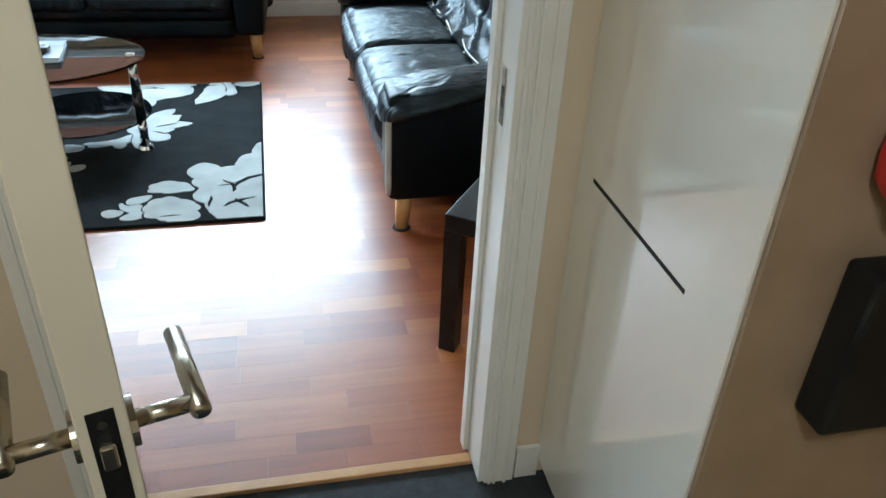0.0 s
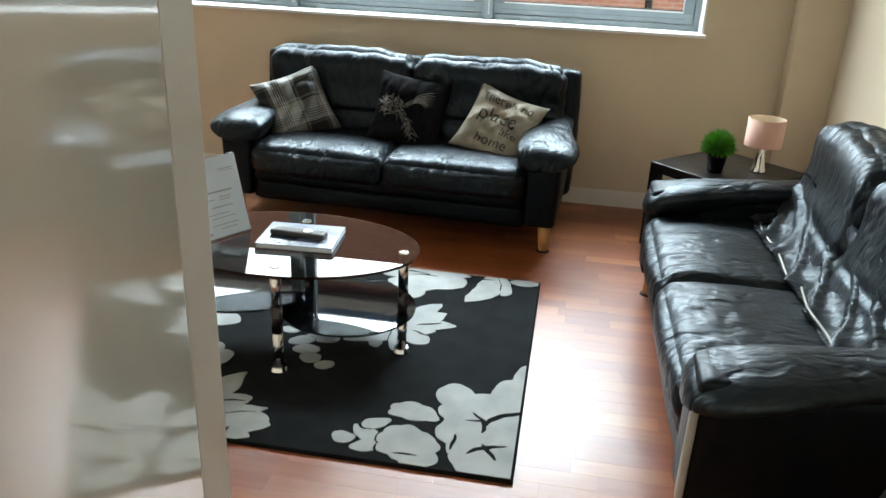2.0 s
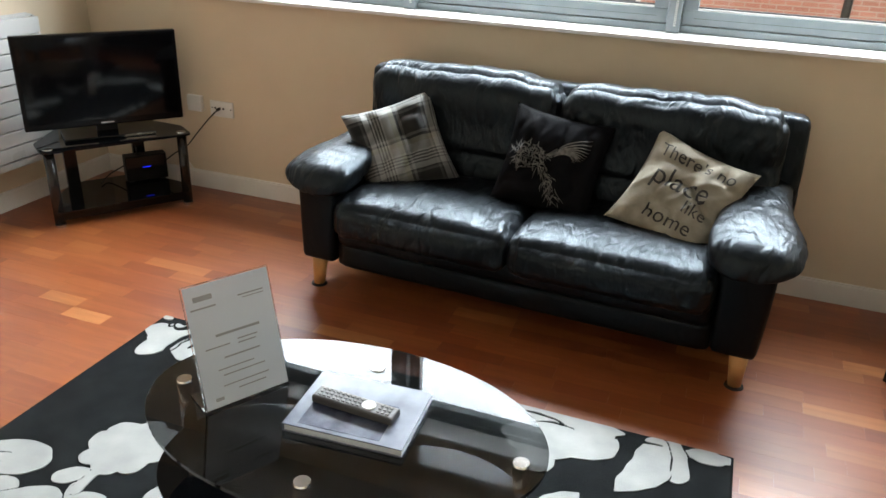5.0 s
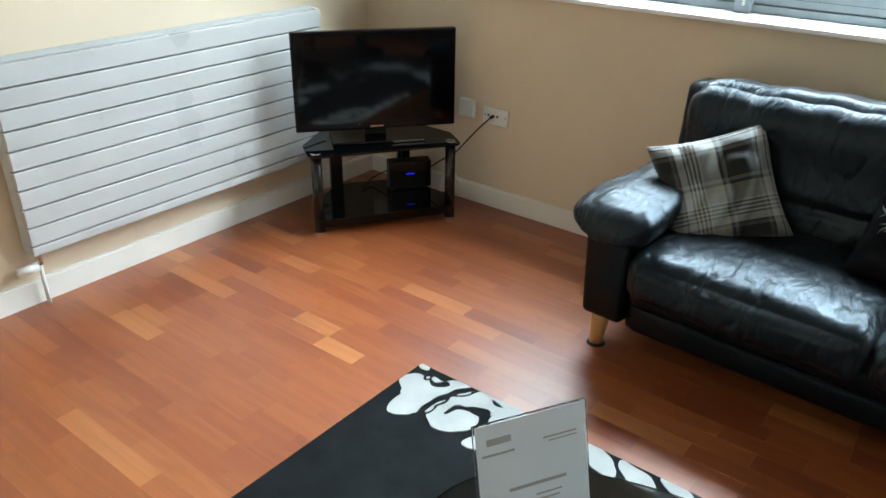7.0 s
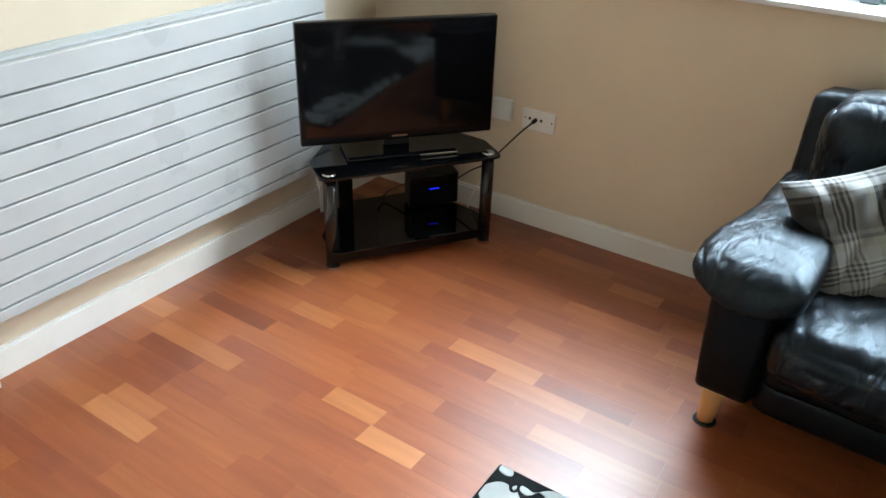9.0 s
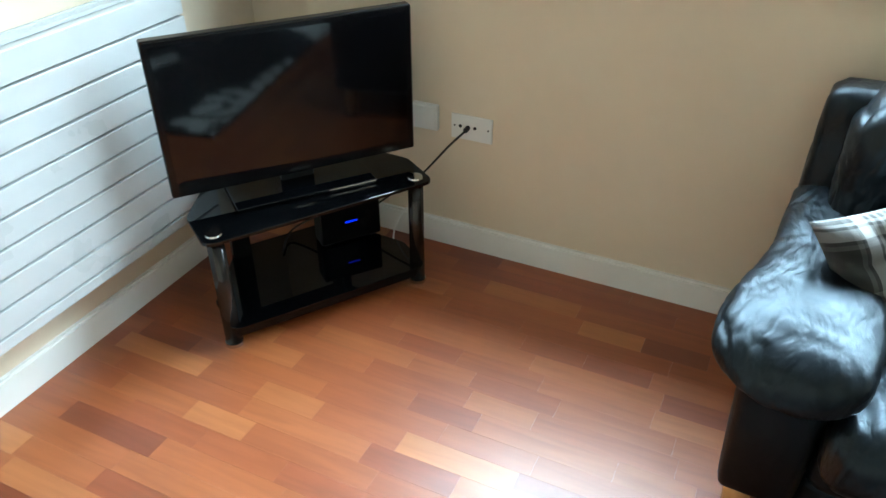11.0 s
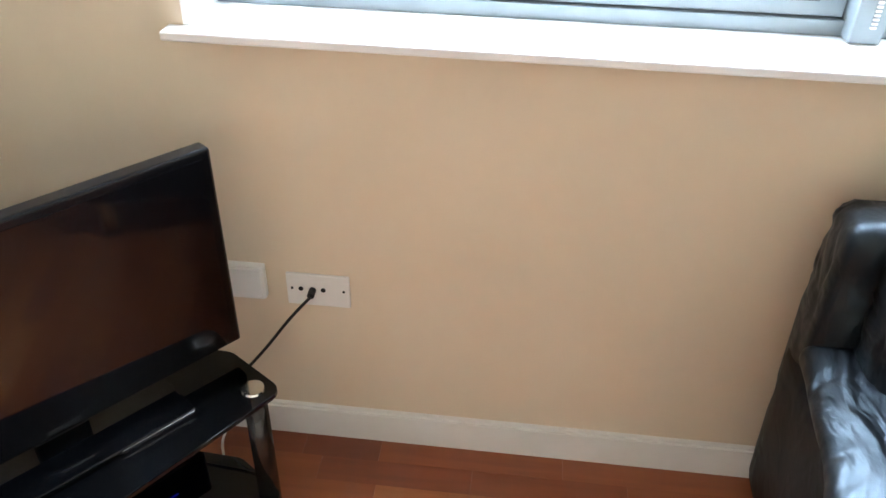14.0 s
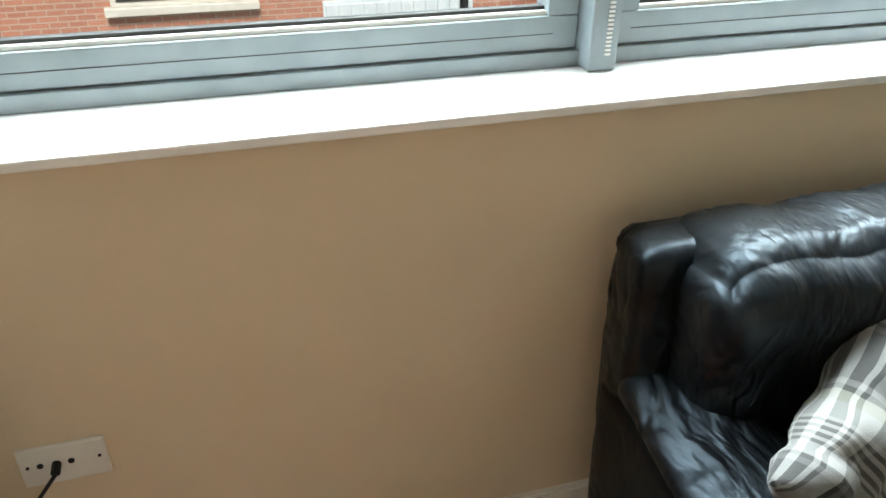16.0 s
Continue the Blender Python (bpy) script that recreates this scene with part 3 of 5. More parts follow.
for x in BAYS[1:3]:
    post = part("mullion", box(x - 0.028, x + 0.028, 5.462, 5.6, ZB + 0.001, WZ1 - 0.013, 0.004), M["frame"], win, "grey mullion post")
    bm = bmesh.new()
    for k in range(60):
        z = ZB + 0.03 + k * 0.0075
        box(x + 0.002, x + 0.012, 5.459, 5.4625, z, z + 0.004, bm=bm)
    part("ribbed_strip", bm, M["white_plastic"], post, "pale ribbed strip")
for xa, xb in ((BAYS[0] + 0.03, BAYS[1] - 0.028), (BAYS[1] + 0.028, BAYS[2] - 0.028), (BAYS[2] + 0.028, BAYS[3] - 0.03)):
    za, zb = ZB + 0.03, WZ1 - 0.042
    sash = part("sash", box(xa + 0.002, xb - 0.002, 5.512, 5.57, za + 0.002, za + 0.062, 0.003), M["frame"], win, "grey window sash")
    part("top_rail", box(xa + 0.002, xb - 0.002, 5.512, 5.57, zb - 0.062, zb - 0.002, 0.003), M["frame"], sash)
    for xs in (xa + 0.002, xb - 0.062):
        part("stile", box(xs, xs + 0.06, 5.513, 5.569, za + 0.062, zb - 0.062, 0.003), M["frame"], sash)
    part("groove", box(xa + 0.05, xb - 0.05, 5.5112, 5.514, za + 0.03, za + 0.0315), M["rubber"], sash, "thin dark groove")
    part("bead", box(xa + 0.062, xb - 0.062, 5.52, 5.56, za + 0.062, za + 0.07, 0.001), M["white_plastic"], sash, "white glazing bead")
    part("seal", box(xa + 0.062, xb - 0.062, 5.53, 5.55, za + 0.07, za + 0.076), M["rubber"], sash, "black rubber seal")
    pane = part("pane", box(xa + 0.06, xb - 0.06, 5.538, 5.542, za + 0.06, zb - 0.06), M["pane"], win, "clear glass pane")
    pane.visible_shadow = False

# ---- outside ----
structure("ground", box(-400, 400, 5.9, 800, -4.2, -4.0), M["asphalt"], "grey street far below the window")
FY = 15.0
house = thing("brick_building", pose(0, FY, -4.0), "red brick building across the street with pale windows", "building")
part("wall", box(-22, 20, 0, 6, 0, 10.0), M["brick"], house)
part("roof", box(-22.2, 20.2, -0.2, 6.2, 10.0, 10.3, 0.04), M["stone"], house, "pale stone coping")


def far_window(x, z, w, h, pale=False):
    f = part("window", box(x - w / 2, x + w / 2, -0.05, 0.02, z, z + h, 0.01), M["stone"] if not pale else M["pale_metal"], house, "pale framed window")
    part("pane", box(x - w / 2 + 0.07, x + w / 2 - 0.07, -0.065, -0.045, z + 0.07, z + h - 0.07), M["dark_pane"], f, "dark reflecting pane")
    part("sill", box(x - w / 2 - 0.08, x + w / 2 + 0.08, -0.14, 0.02, z - 0.1, z, 0.01), M["stone"], f, "pale stone sill")


for x in (-12.5, -9.6, -6.6, -2.75, 2.9, 5.8, 8.6, 11.4):
    far_window(x, 3.02, 1.75, 1.5)
    far_window(x, 6.4, 1.5, 1.6)
shutter = part("shutter", box(-0.95, 1.2, -0.04, 0.05, 0.0, 2.95, 0.01), M["pale_metal"], house, "pale blue slatted shutter")
for k in range(12):
    part("slat", box(-0.92 + k * 0.176, -0.92 + k * 0.176 + 0.15, -0.07, -0.035, 0.05, 2.9, 0.01), M["pale_metal"], shutter)
pipe = part("drainpipe", tube((1.05, -0.09, 0), (1.05, -0.09, 8.1), 0.06), M["black_matt"], house, "black drainpipe")

# ---- the door leaf, opened into the hall ----
LEAF = 0.80
door = tagged(new("door_1"), "cream glossy door standing open into the hall", "door", kind="structure")
door.matrix_world = pose(-0.4185, 1.404, 0, 0, 0, -74.0)
# local x runs from hinge to latch, local +y is the room face
part("leaf", box(0.0, LEAF, -0.044, 0.0, 0.006, DZ - 0.004, 0.002), M["door"], door)
lock = part("latch_plate", box(LEAF - 0.001, LEAF + 0.0015, -0.034, -0.010, 0.81, 0.97, 0.0006), M["black_matt"], door, "dark latch plate in the door edge")
part("latch_bolt", box(LEAF, LEAF + 0.01, -0.029, -0.015, 0.905, 0.935, 0.003), M["steel"], lock, "steel latch bolt")
for z in (0.955, 0.826):
    part("screw", tube((LEAF, -0.022, z), (LEAF + 0.0025, -0.022, z), 0.0045, seg=12), M["steel"], lock, "steel screw")
HZ = 0.905
for s, y in ((1, 0.0), (-1, -0.044)):
    h = part("handle", tube((LEAF - 0.05, y, HZ), (LEAF - 0.05, y + s * 0.062, HZ), 0.0095), M["steel"], door, "brushed steel lever handle", True)
    part("lever", tube((LEAF - 0.034, y + s * 0.066, HZ), (LEAF - 0.17, y + s * 0.066, HZ), 0.0105), M["steel"], h, "", True)
    part("rose", tube((LEAF - 0.05, y, HZ), (LEAF - 0.05, y + s * 0.007, HZ), 0.026, seg=28), M["steel"], h)

# ---- hall: tall unit and things by it ----
unit = thing("tall_cabinet", pose(0.5, 0.0, 0.0), "tall high-gloss white cabinet beside the doorway", "cabinet")
part("body", box(0.024, 0.58, 0.9, 1.31, 0.09, 2.1), M["black_matt"], unit, "dark cabinet carcass")
part("plinth", box(0.04, 0.5, 0.9, 1.3, 0.0, 0.09), M["black_matt"], unit, "dark recessed plinth")
part("front_panel", box(0.0, 0.02, 0.77, 1.322, 0.055, 2.1, 0.002), M["unit"], unit, "white gloss front")
# No groove is cut; a black strip paints the shade inside it.
part("finger_groove", box(-0.001, 0.004, 0.897, 1.25, 0.829, 0.8365), M["black_matt"], unit, "black strip standing in for the shaded groove across the front")
part("end_panel", box(0.0215, 0.62, 0.77, 0.8965, 0.0, 2.1, 0.002), M["unit"], unit, "white gloss end panel")
# Shadow on this side is painted into the darker laminate colour.
part("side_panel", box(0.004, 0.62, 0.76, 0.769, 0.0, 2.1), M["unit_side"], unit, "beige side panel, darkened by painted shade")
case = thing("black_case", pose(0.782, 0.755, 0.0), "black rectangular case hanging against the cabinet side", "case")
part("body", box(-0.166, 0.185, -0.057, 0.004, 0.724, 0.971, 0.008), M["black_matt"], case)
part("strap", rod([(-0.11, -0.028, 0.965), (-0.09, -0.028, 1.007), (0.0, -0.028, 1.016), (0.09, -0.028, 1.007), (0.11, -0.028, 0.965)], 0.006), M["black_matt"], case)
bag = thing("red_bag", pose(0.80, 0.724, 1.21), "bright red soft bag hanging by the cabinet", "bag")
part("body", puff(0.425, 0.069, 0.333, 7, 8, 0.006, 9), M["red"], bag, "", True)
part("strap", rod([(-0.1, 0, 0.15), (-0.06, 0.0, 0.26), (0.06, 0.0, 0.26), (0.1, 0, 0.15)], 0.008), M["red"], bag)

# Unseen glowing fixture, made up to go with the added hall lamp.
hall_lamp = thing("ceiling_light", pose(-0.35, -0.6, CEIL), "round white ceiling light added out of view in the hall", "ceiling light")
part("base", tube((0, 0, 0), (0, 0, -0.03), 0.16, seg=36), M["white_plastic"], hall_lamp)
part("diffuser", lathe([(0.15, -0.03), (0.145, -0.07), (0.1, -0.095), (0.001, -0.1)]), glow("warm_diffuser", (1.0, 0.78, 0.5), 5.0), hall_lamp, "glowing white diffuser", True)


# ---- sofas ----
def sofa(m, length, label, hide, seed, slump, seat_front, back_shift):
    """Two-seat leather sofa; local -y is its front."""
    e = thing("sofa", m, label, "sofa", "leather sofas")
    L, taut = length / 2, M["leather_taut"]
    inner = L - 0.205
    for sx in (-1, 1):
        for y in (-0.325, 0.29):
            leg = part("leg", tube((sx * (L - 0.085), y, 0.004), (sx * (L - 0.09), y + (0.01 if y < 0 else -0.01), 0.15), 0.023, 0.035), M["beech"], e, "tapered light wooden leg", True)
            if y < 0:
                part("glide", tube((sx * (L - 0.085), y, 0.0), (sx * (L - 0.085), y, 0.006), 0.034, 0.031, 24), M["black_matt"], leg, "thin dark floor glide")
    part("base", moved(stuffed(2 * inner + 0.03, 0.70, 0.12, 0.03, (0, 0.012, 0), 26, 0.003, seed + 1, 6, (2, 1, 1)), pose(0, -0.01, 0.175)), taut, e, "", True)
    part("front_rail", moved(stuffed(2 * inner + 0.02, 0.73, 0.13, 0.045, (0, 0.022, 0), 40, 0.005, seed + 2, 7, (2.2, 1, 1)), pose(0, -0.015, 0.275)), taut, e, "", True)

    def seat_shape(pos, c):
        f = max(0.0, -c.y)
        pos.z -= 0.02 * f ** 4
        pos.z -= 0.012 * max(0.0, c.z) * math.exp(-((c.x) / 0.6) ** 2 - ((c.y - 0.2) / 0.5) ** 2)
        gather = noise.noise(Vector((pos.x * 24 + 5 * pos.y, pos.y * 3.0, seed)))
        pos.z += 0.007 * gather * math.exp(-((f - 0.75) / 0.3) ** 2) * max(0.0, c.z)
        return pos

    deep = 0.2 - seat_front
    for k, sx in enumerate((-1, 1)):
        part("seat_cushion", moved(stuffed(inner + 0.004, deep, 0.155, 0.055, (0.004, 0.02, 0.022), 56, 0.006, seed + 3 + k, 8.5, (1.7, 0.8, 1.0), seat_shape), pose(sx * inner / 2, (0.2 + seat_front) / 2, 0.365)), hide, e, "creased leather seat cushion", True)

    def arm_pad(side):
        """Pillow along the arm: thin outside, hanging down to the seat inside, rolled over at the front."""
        bm = bmesh.new()
        rings, n, stations = [], 36, 64
        y0, y1 = 0.27, -0.425 + 0.02 * slump
        for i in range(stations + 1):
            f = i / stations
            end = 1.0
            if f > 0.89:
                end = math.sqrt(max(0.0004, 1 - ((f - 0.89) / 0.11) ** 2))
            if f < 0.06:
                end = math.sqrt(max(0.0004, 1 - ((0.06 - f) / 0.06) ** 2))
            swell = math.exp(-((f - 0.78) / 0.25) ** 2)
            wide = 0.118 - 0.014 * slump + 0.02 * swell
            high = 0.043 + 0.01 * swell
            zc = 0.565 - 0.072 * f ** 2.0 - 0.02 * slump * f - 0.03 * (1 - end) * (f > 0.5)
            ring = []
            for k in range(n):
                a = 2 * math.pi * k / n
                cu, cv = math.cos(a), math.sin(a)
                u = math.copysign(abs(cu) ** 0.8, cu)
                v = math.copysign(abs(cv) ** 0.8, cv)
                out = u
                dz = v * high * (0.35 + 0.65 * end)
                if v < 0:
                    dz *= 1 + (0.2 + 0.7 * swell) * (1 - out) / 2 - 0.4 * max(0.0, out) * swell
                else:
                    dz *= 1 - 0.2 * max(0.0, out)
                x = u * wide * (0.25 + 0.75 * end) + 0.038 * swell * max(0.0, out) - 0.012 * (1 - f) * max(0.0, out)
                z = zc + dz - 0.012 * max(0.0, out) ** 2 * (0.4 + 0.6 * f)
                y = y0 + (y1 - y0) * f
                p = Vector((x * 18 + seed, y * 11, z * 18 + side))
                crease = max(0.0, 1 - 3.0 * abs(noise.noise(Vector((x * 9 + y * 5 + seed, y * 16 - x * 12, side))))) ** 2
                push = 0.004 * noise.noise(p * 0.6) - 0.0035 * crease * (0.4 + 0.6 * f)
                ring.append(bm.verts.new((side * (x + push * cu), y, z + push * cv)))
            rings.append(ring)
        for p, q in zip(rings, rings[1:]):
            for k in range(n):
                f4 = (p[k], p[(k + 1) % n], q[(k + 1) % n], q[k])
                bm.faces.new(f4 if side < 0 else f4[::-1])
        bm.faces.new(rings[0][::-1] if side < 0 else rings[0])
        bm.faces.new(rings[-1] if side < 0 else rings[-1][::-1])
        bmesh.ops.recalc_face_normals(bm, faces=bm.faces[:])
        return bm

    def panel_shape(pos, c):
        pos.x *= 0.84 + 0.16 * (c.z + 1) / 2
        return pos

    for k, sx in enumerate((-1, 1)):
        part("arm_panel", moved(stuffed(0.185, 0.71, 0.40, 0.025, (0.008, 0.008, 0), 16, 0.002, seed + 7 + k, 6, (1, 1, 1), panel_shape), pose(sx * (L - 0.115), -0.025, 0.335)), taut, e, "", True)
        part("arm_pad", moved(arm_pad(sx), pose(sx * (L - 0.125), 0, 0)), hide, e, "padded leather armrest", True)
    part("back_frame", moved(stuffed(2 * L - 0.045, 0.145, 0.70, 0.036, (0.01, 0.012, 0.014), 44, 0.007, seed + 12, 8, (1.6, 1, 0.8)), pose(back_shift[0], 0.285 + 0.7 * back_shift[1], 0.482, -4)), hide, e, "", True)

    def back_shape(pos, c):
        t = (c.z + 1) / 2
        if c.y < 0:
            pos.y -= 0.036 * math.exp(-((t - 0.82) / 0.2) ** 2)
        if c.y > 0:
            pos.y += 0.07 * min(1.0, max(0.0, (t - 0.72) / 0.2))
        pos.z -= slump * 0.05 * abs(c.x) ** 3 * max(0, c.z)
        pos.z += 0.018 * max(0, c.z) * noise.noise(Vector((pos.x * 8 + seed, seed, 0)))
        pos.z -= 0.03 * max(0, c.z) * abs(c.x) ** 10
        gather = noise.noise(Vector((pos.x * 30 + 4 * pos.z, pos.z * 2.5, seed)))
        pos.y += 0.011 * gather * math.exp(-((t - 0.88) / 0.16) ** 2) * (1 if c.y < 0 else 0)
        pos.y += 0.012 * math.exp(-((t - 0.30) / 0.04) ** 2) * (1 if c.y < 0 else 0)
        return pos

    bw = L - 0.09
    for k, sx in enumerate((-1, 1)):
        part("back_cushion", moved(stuffed(bw + 0.004, 0.19, 0.49 + 0.03 * slump, 0.065, (0.006, 0.018, 0.016), 60, 0.007 - 0.002 * slump, seed + 14 + k, 8.5, (1.7 - 0.6 * slump, 0.9, 0.75), back_shape), pose(sx * bw / 2 + 0.7 * back_shift[0], 0.19 + 0.045 * slump + back_shift[1], 0.622 + 0.012 * slump, -10 - 8 * slump, 0, sx * 4 * slump)), hide, e, "plump creased back cushion", True)
    return e


sofa_a = sofa(pose(-0.962, 4.875, 0, 0, 0, -2.8), 1.86, "black leather two-seat sofa under the window", M["leather"], 3, 0, -0.435, (0.014, 0.0))
sofa_b = sofa(pose(0.692, 3.318, 0, 0, 0, -90), 1.76, "worn black leather two-seat sofa along the side wall", M["leather_worn"], 41, 1, -0.40, (0.0, 0.06))

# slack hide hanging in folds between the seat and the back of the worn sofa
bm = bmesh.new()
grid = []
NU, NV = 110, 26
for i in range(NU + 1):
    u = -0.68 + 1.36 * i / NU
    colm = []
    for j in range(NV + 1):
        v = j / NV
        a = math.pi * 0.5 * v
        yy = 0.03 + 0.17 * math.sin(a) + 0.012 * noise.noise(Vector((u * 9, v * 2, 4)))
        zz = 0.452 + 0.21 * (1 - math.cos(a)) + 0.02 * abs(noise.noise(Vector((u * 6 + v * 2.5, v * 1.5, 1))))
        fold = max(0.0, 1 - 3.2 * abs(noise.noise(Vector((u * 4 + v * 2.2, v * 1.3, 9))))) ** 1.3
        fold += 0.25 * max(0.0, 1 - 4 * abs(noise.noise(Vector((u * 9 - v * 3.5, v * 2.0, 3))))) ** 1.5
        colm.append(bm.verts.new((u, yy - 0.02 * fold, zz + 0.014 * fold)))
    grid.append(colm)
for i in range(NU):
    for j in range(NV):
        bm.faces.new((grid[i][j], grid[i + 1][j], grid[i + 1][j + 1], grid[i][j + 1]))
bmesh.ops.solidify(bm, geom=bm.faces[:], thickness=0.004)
# Grey base colour stands in for the sheen on dark hide.
part("loose_cover", bm, M["slack_hide"], sofa_b, "slack black leather between seat and back, greyed for its sheen", True)
# The glint along the seat piping is put in as pale colour.
for x0, x1 in ((-0.66, -0.03), (0.03, 0.66)):
    part("piping", rod([(x0, 0.06, 0.458), (x0 * 0.7 + x1 * 0.3, 0.035, 0.466), (x0 * 0.4 + x1 * 0.6, 0.05, 0.46), (x1, 0.03, 0.458)], 0.005), M["pale_hide"], sofa_b, "piping along the seat, pale for the glint on it", True)
part("worn_edge", moved(stuffed(0.028, 0.022, 0.30, 0.01, n=8, wrinkle=0.001), pose(0.842, -0.382, 0.315)), M["pale_hide"], sofa_b, "pale worn edge of the arm front", True)

# ---- throw cushions ----
SLACK = {8.4: 1.9, 2.3: 1.75, 5.1: 1.3}


def cushion_point(u, v, a, T, seed, side):
    """Surface of a square stuffed cushion, u and v from -1 to 1."""
    slack = SLACK[seed]
    pinch = 0.075 + 0.04 * (slack - 1)
    x = a * u * (1 - pinch * (1 - v * v) * abs(u))
    y = a * v * (1 - pinch * (1 - u * u) * abs(v))
    body = max(0.0, (1 - u ** 4) * (1 - v ** 4)) ** 0.55
    p = Vector((x * 9 + seed, y * 9, seed * 2.1))
    fold = max(0.0, 1 - abs(noise.noise(p)) * 2.4) ** 2
    z = side * T * body * (1 + 0.25 * noise.noise(p * 0.6)) - side * 0.016 * slack * fold * body
    f2 = max(0.0, 1 - abs(noise.noise(Vector((x * 16 - y * 9 + seed, y * 5 + x * 3, seed)))) * 3.0) ** 1.5
    z += side * 0.011 * (slack - 0.8) * f2 * body
    return Vector((x, y, z))


def cushion(m, label, mat, size, T, seed):
    e = thing("cushion", m, label, "cushion", "throw cushions")
    bm = bmesh.new()
    uvl = bm.loops.layers.uv.new("UVMap")
    n = 36
    grids = []
    for side in (1, -1):
        g = [[bm.verts.new(cushion_point(-1 + 2 * i / n, -1 + 2 * j / n, size / 2, T, seed, side)) for j in range(n + 1)] for i in range(n + 1)]
        grids.append(g)
        for i in range(n):
            for j in range(n):
                q = [(i, j), (i + 1, j), (i + 1, j + 1), (i, j + 1)]
                f = bm.faces.new([g[a][b] for a, b in (q if side > 0 else q[::-1])])
                for lp, (a, b) in zip(f.loops, q if side > 0 else q[::-1]):
                    lp[uvl].uv = (a / n, b / n)
    bmesh.ops.remove_doubles(bm, verts=bm.verts[:], dist=0.0004)
    part("cover", bm, mat, e, "", True)
    return e


def axes(centre, right, up):
    """Pose with local x along right and local y near up."""
    x = Vector(right).normalized()
    y = Vector(up)
    y = (y - x * y.dot(x)).normalized()
    z = x.cross(y)
    r = Matrix((x, y, z)).transposed().to_4x4()
    return Matrix.Translation(centre) @ r


plaid_cushion = cushion(axes((-1.575, 4.865, 0.565), (0.312, 0.19, 0.114), (-0.153, 0.115, 0.341)), "grey, cream and black checked cushion on the leather sofa", M["plaid"], 0.395, 0.075, 2.3)
bird_cushion = cushion(axes((-0.93, 4.86, 0.592), (0.37, 0.0, -0.047), (0.036, 0.16, 0.312)), "black cushion with a silver printed motif on the leather sofa", M["black_cloth"], 0.40, 0.065, 5.1)
linen_cushion = cushion(axes((-0.43, 4.79, 0.566), (0.355, -0.09, -0.10), (0.2, 0.17, 0.235)), "natural linen cushion with dark lettering on the leather sofa", M["linen"], 0.40, 0.06, 8.4)

# silver figure printed on the black cushion: curved tapering strokes
print_bm = bmesh.new()


def feather(x, y, ang, length, bow, w):
    a, c = radians(ang), radians(ang + 90)
    P = [Vector((x, y)), Vector((x + 0.5 * length * math.cos(a) + bow * math.cos(c), y + 0.5 * length * math.sin(a) + bow * math.sin(c))), Vector((x + length * math.cos(a), y + length * math.sin(a)))]
    rows, n = [], 12
    for k in range(n + 1):
        t = k / n
        q = (1 - t) ** 2 * P[0] + 2 * t * (1 - t) * P[1] + t * t * P[2]
        d = (2 * (1 - t) * (P[1] - P[0]) + 2 * t * (P[2] - P[1])).normalized()
        side = Vector((-d.y, d.x)) * w * (0.25 + math.sin(math.pi * min(1, t * 0.9 + 0.08)))
        rows.append([print_bm.verts.new(cushion_point(max(-0.97, min(0.97, p.x)), max(-0.97, min(0.97, p.y)), 0.20, 0.065, 5.1, 1) + Vector((0, 0, 0.0025))) for p in (q - side, q + side)])
    for p, q in zip(rows, rows[1:]):
        print_bm.faces.new((p[0], q[0], q[1], p[1]))


rng = random.Random(5)
for k in range(9):
    feather(-0.12 + 0.03 * k, 0.04 + 0.02 * k, 34 - 5.5 * k, 0.98 - 0.07 * k, 0.2 - 0.01 * k, 0.012)
    feather(-0.10 + 0.03 * k, 0.0 + 0.02 * k, 30 - 5.5 * k, 0.7 - 0.05 * k, 0.17, 0.006)
for k in range(120):
    a, r = rng.uniform(0, 2 * math.pi), math.sqrt(rng.uniform(0, 1))
    feather(-0.46 + 0.36 * r * math.cos(a), 0.0 + 0.24 * r * math.sin(a), rng.uniform(0, 360), rng.uniform(0.07, 0.2), rng.uniform(-0.06, 0.06), rng.uniform(0.005, 0.011))
for k in range(60):
    t = rng.uniform(0, 1)
    feather(-0.15 + 0.42 * t + rng.uniform(-0.1, 0.1), -0.12 - 0.62 * t + rng.uniform(-0.08, 0.08), rng.uniform(-110, -10), rng.uniform(0.1, 0.26), rng.uniform(-0.06, 0.06), rng.uniform(0.004, 0.009))
part("print", print_bm, M["silver_thread"], bird_cushion, "silver-grey printed figure")


def letters_on(e, text, cx, cy, height, size, T, seed, turn=0.0):
    """Words printed on a cushion, laid onto its curved cover."""
    cu = bpy.data.curves.new("words", "FONT")
    cu.body, cu.size, cu.align_x, cu.resolution_u = text, height, "CENTER", 3
    ob = bpy.data.objects.new("words", cu)
    scene.collection.objects.link(ob)
    me = bpy.data.meshes.new_from_object(ob.evaluated_get(bpy.context.evaluated_depsgraph_get()))
    bpy.data.objects.remove(ob)
    bm = bmesh.new()
    bm.from_mesh(me)
    bpy.data.meshes.remove(me)
    bmesh.ops.triangulate(bm, faces=bm.faces[:])
    for _ in range(2):
        bmesh.ops.subdivide_edges(bm, edges=[x for x in bm.edges if x.calc_length() > 0.03], cuts=2)
        bmesh.ops.triangulate(bm, faces=bm.faces[:])
    for v in bm.verts:
        x, y = v.co.x, v.co.y
        c, s = math.cos(turn), math.sin(turn)
        u, w = cx + x * c - y * s, cy + x * s + y * c
        v.co = cushion_point(max(-0.97, min(0.97, u)), max(-0.97, min(0.97, w)), size / 2, T, seed, 1) + Vector((0, 0, 0.006))
    part("lettering", bm, M["faded_ink"], e, "dark printed lettering")


bpy.context.view_layer.update()
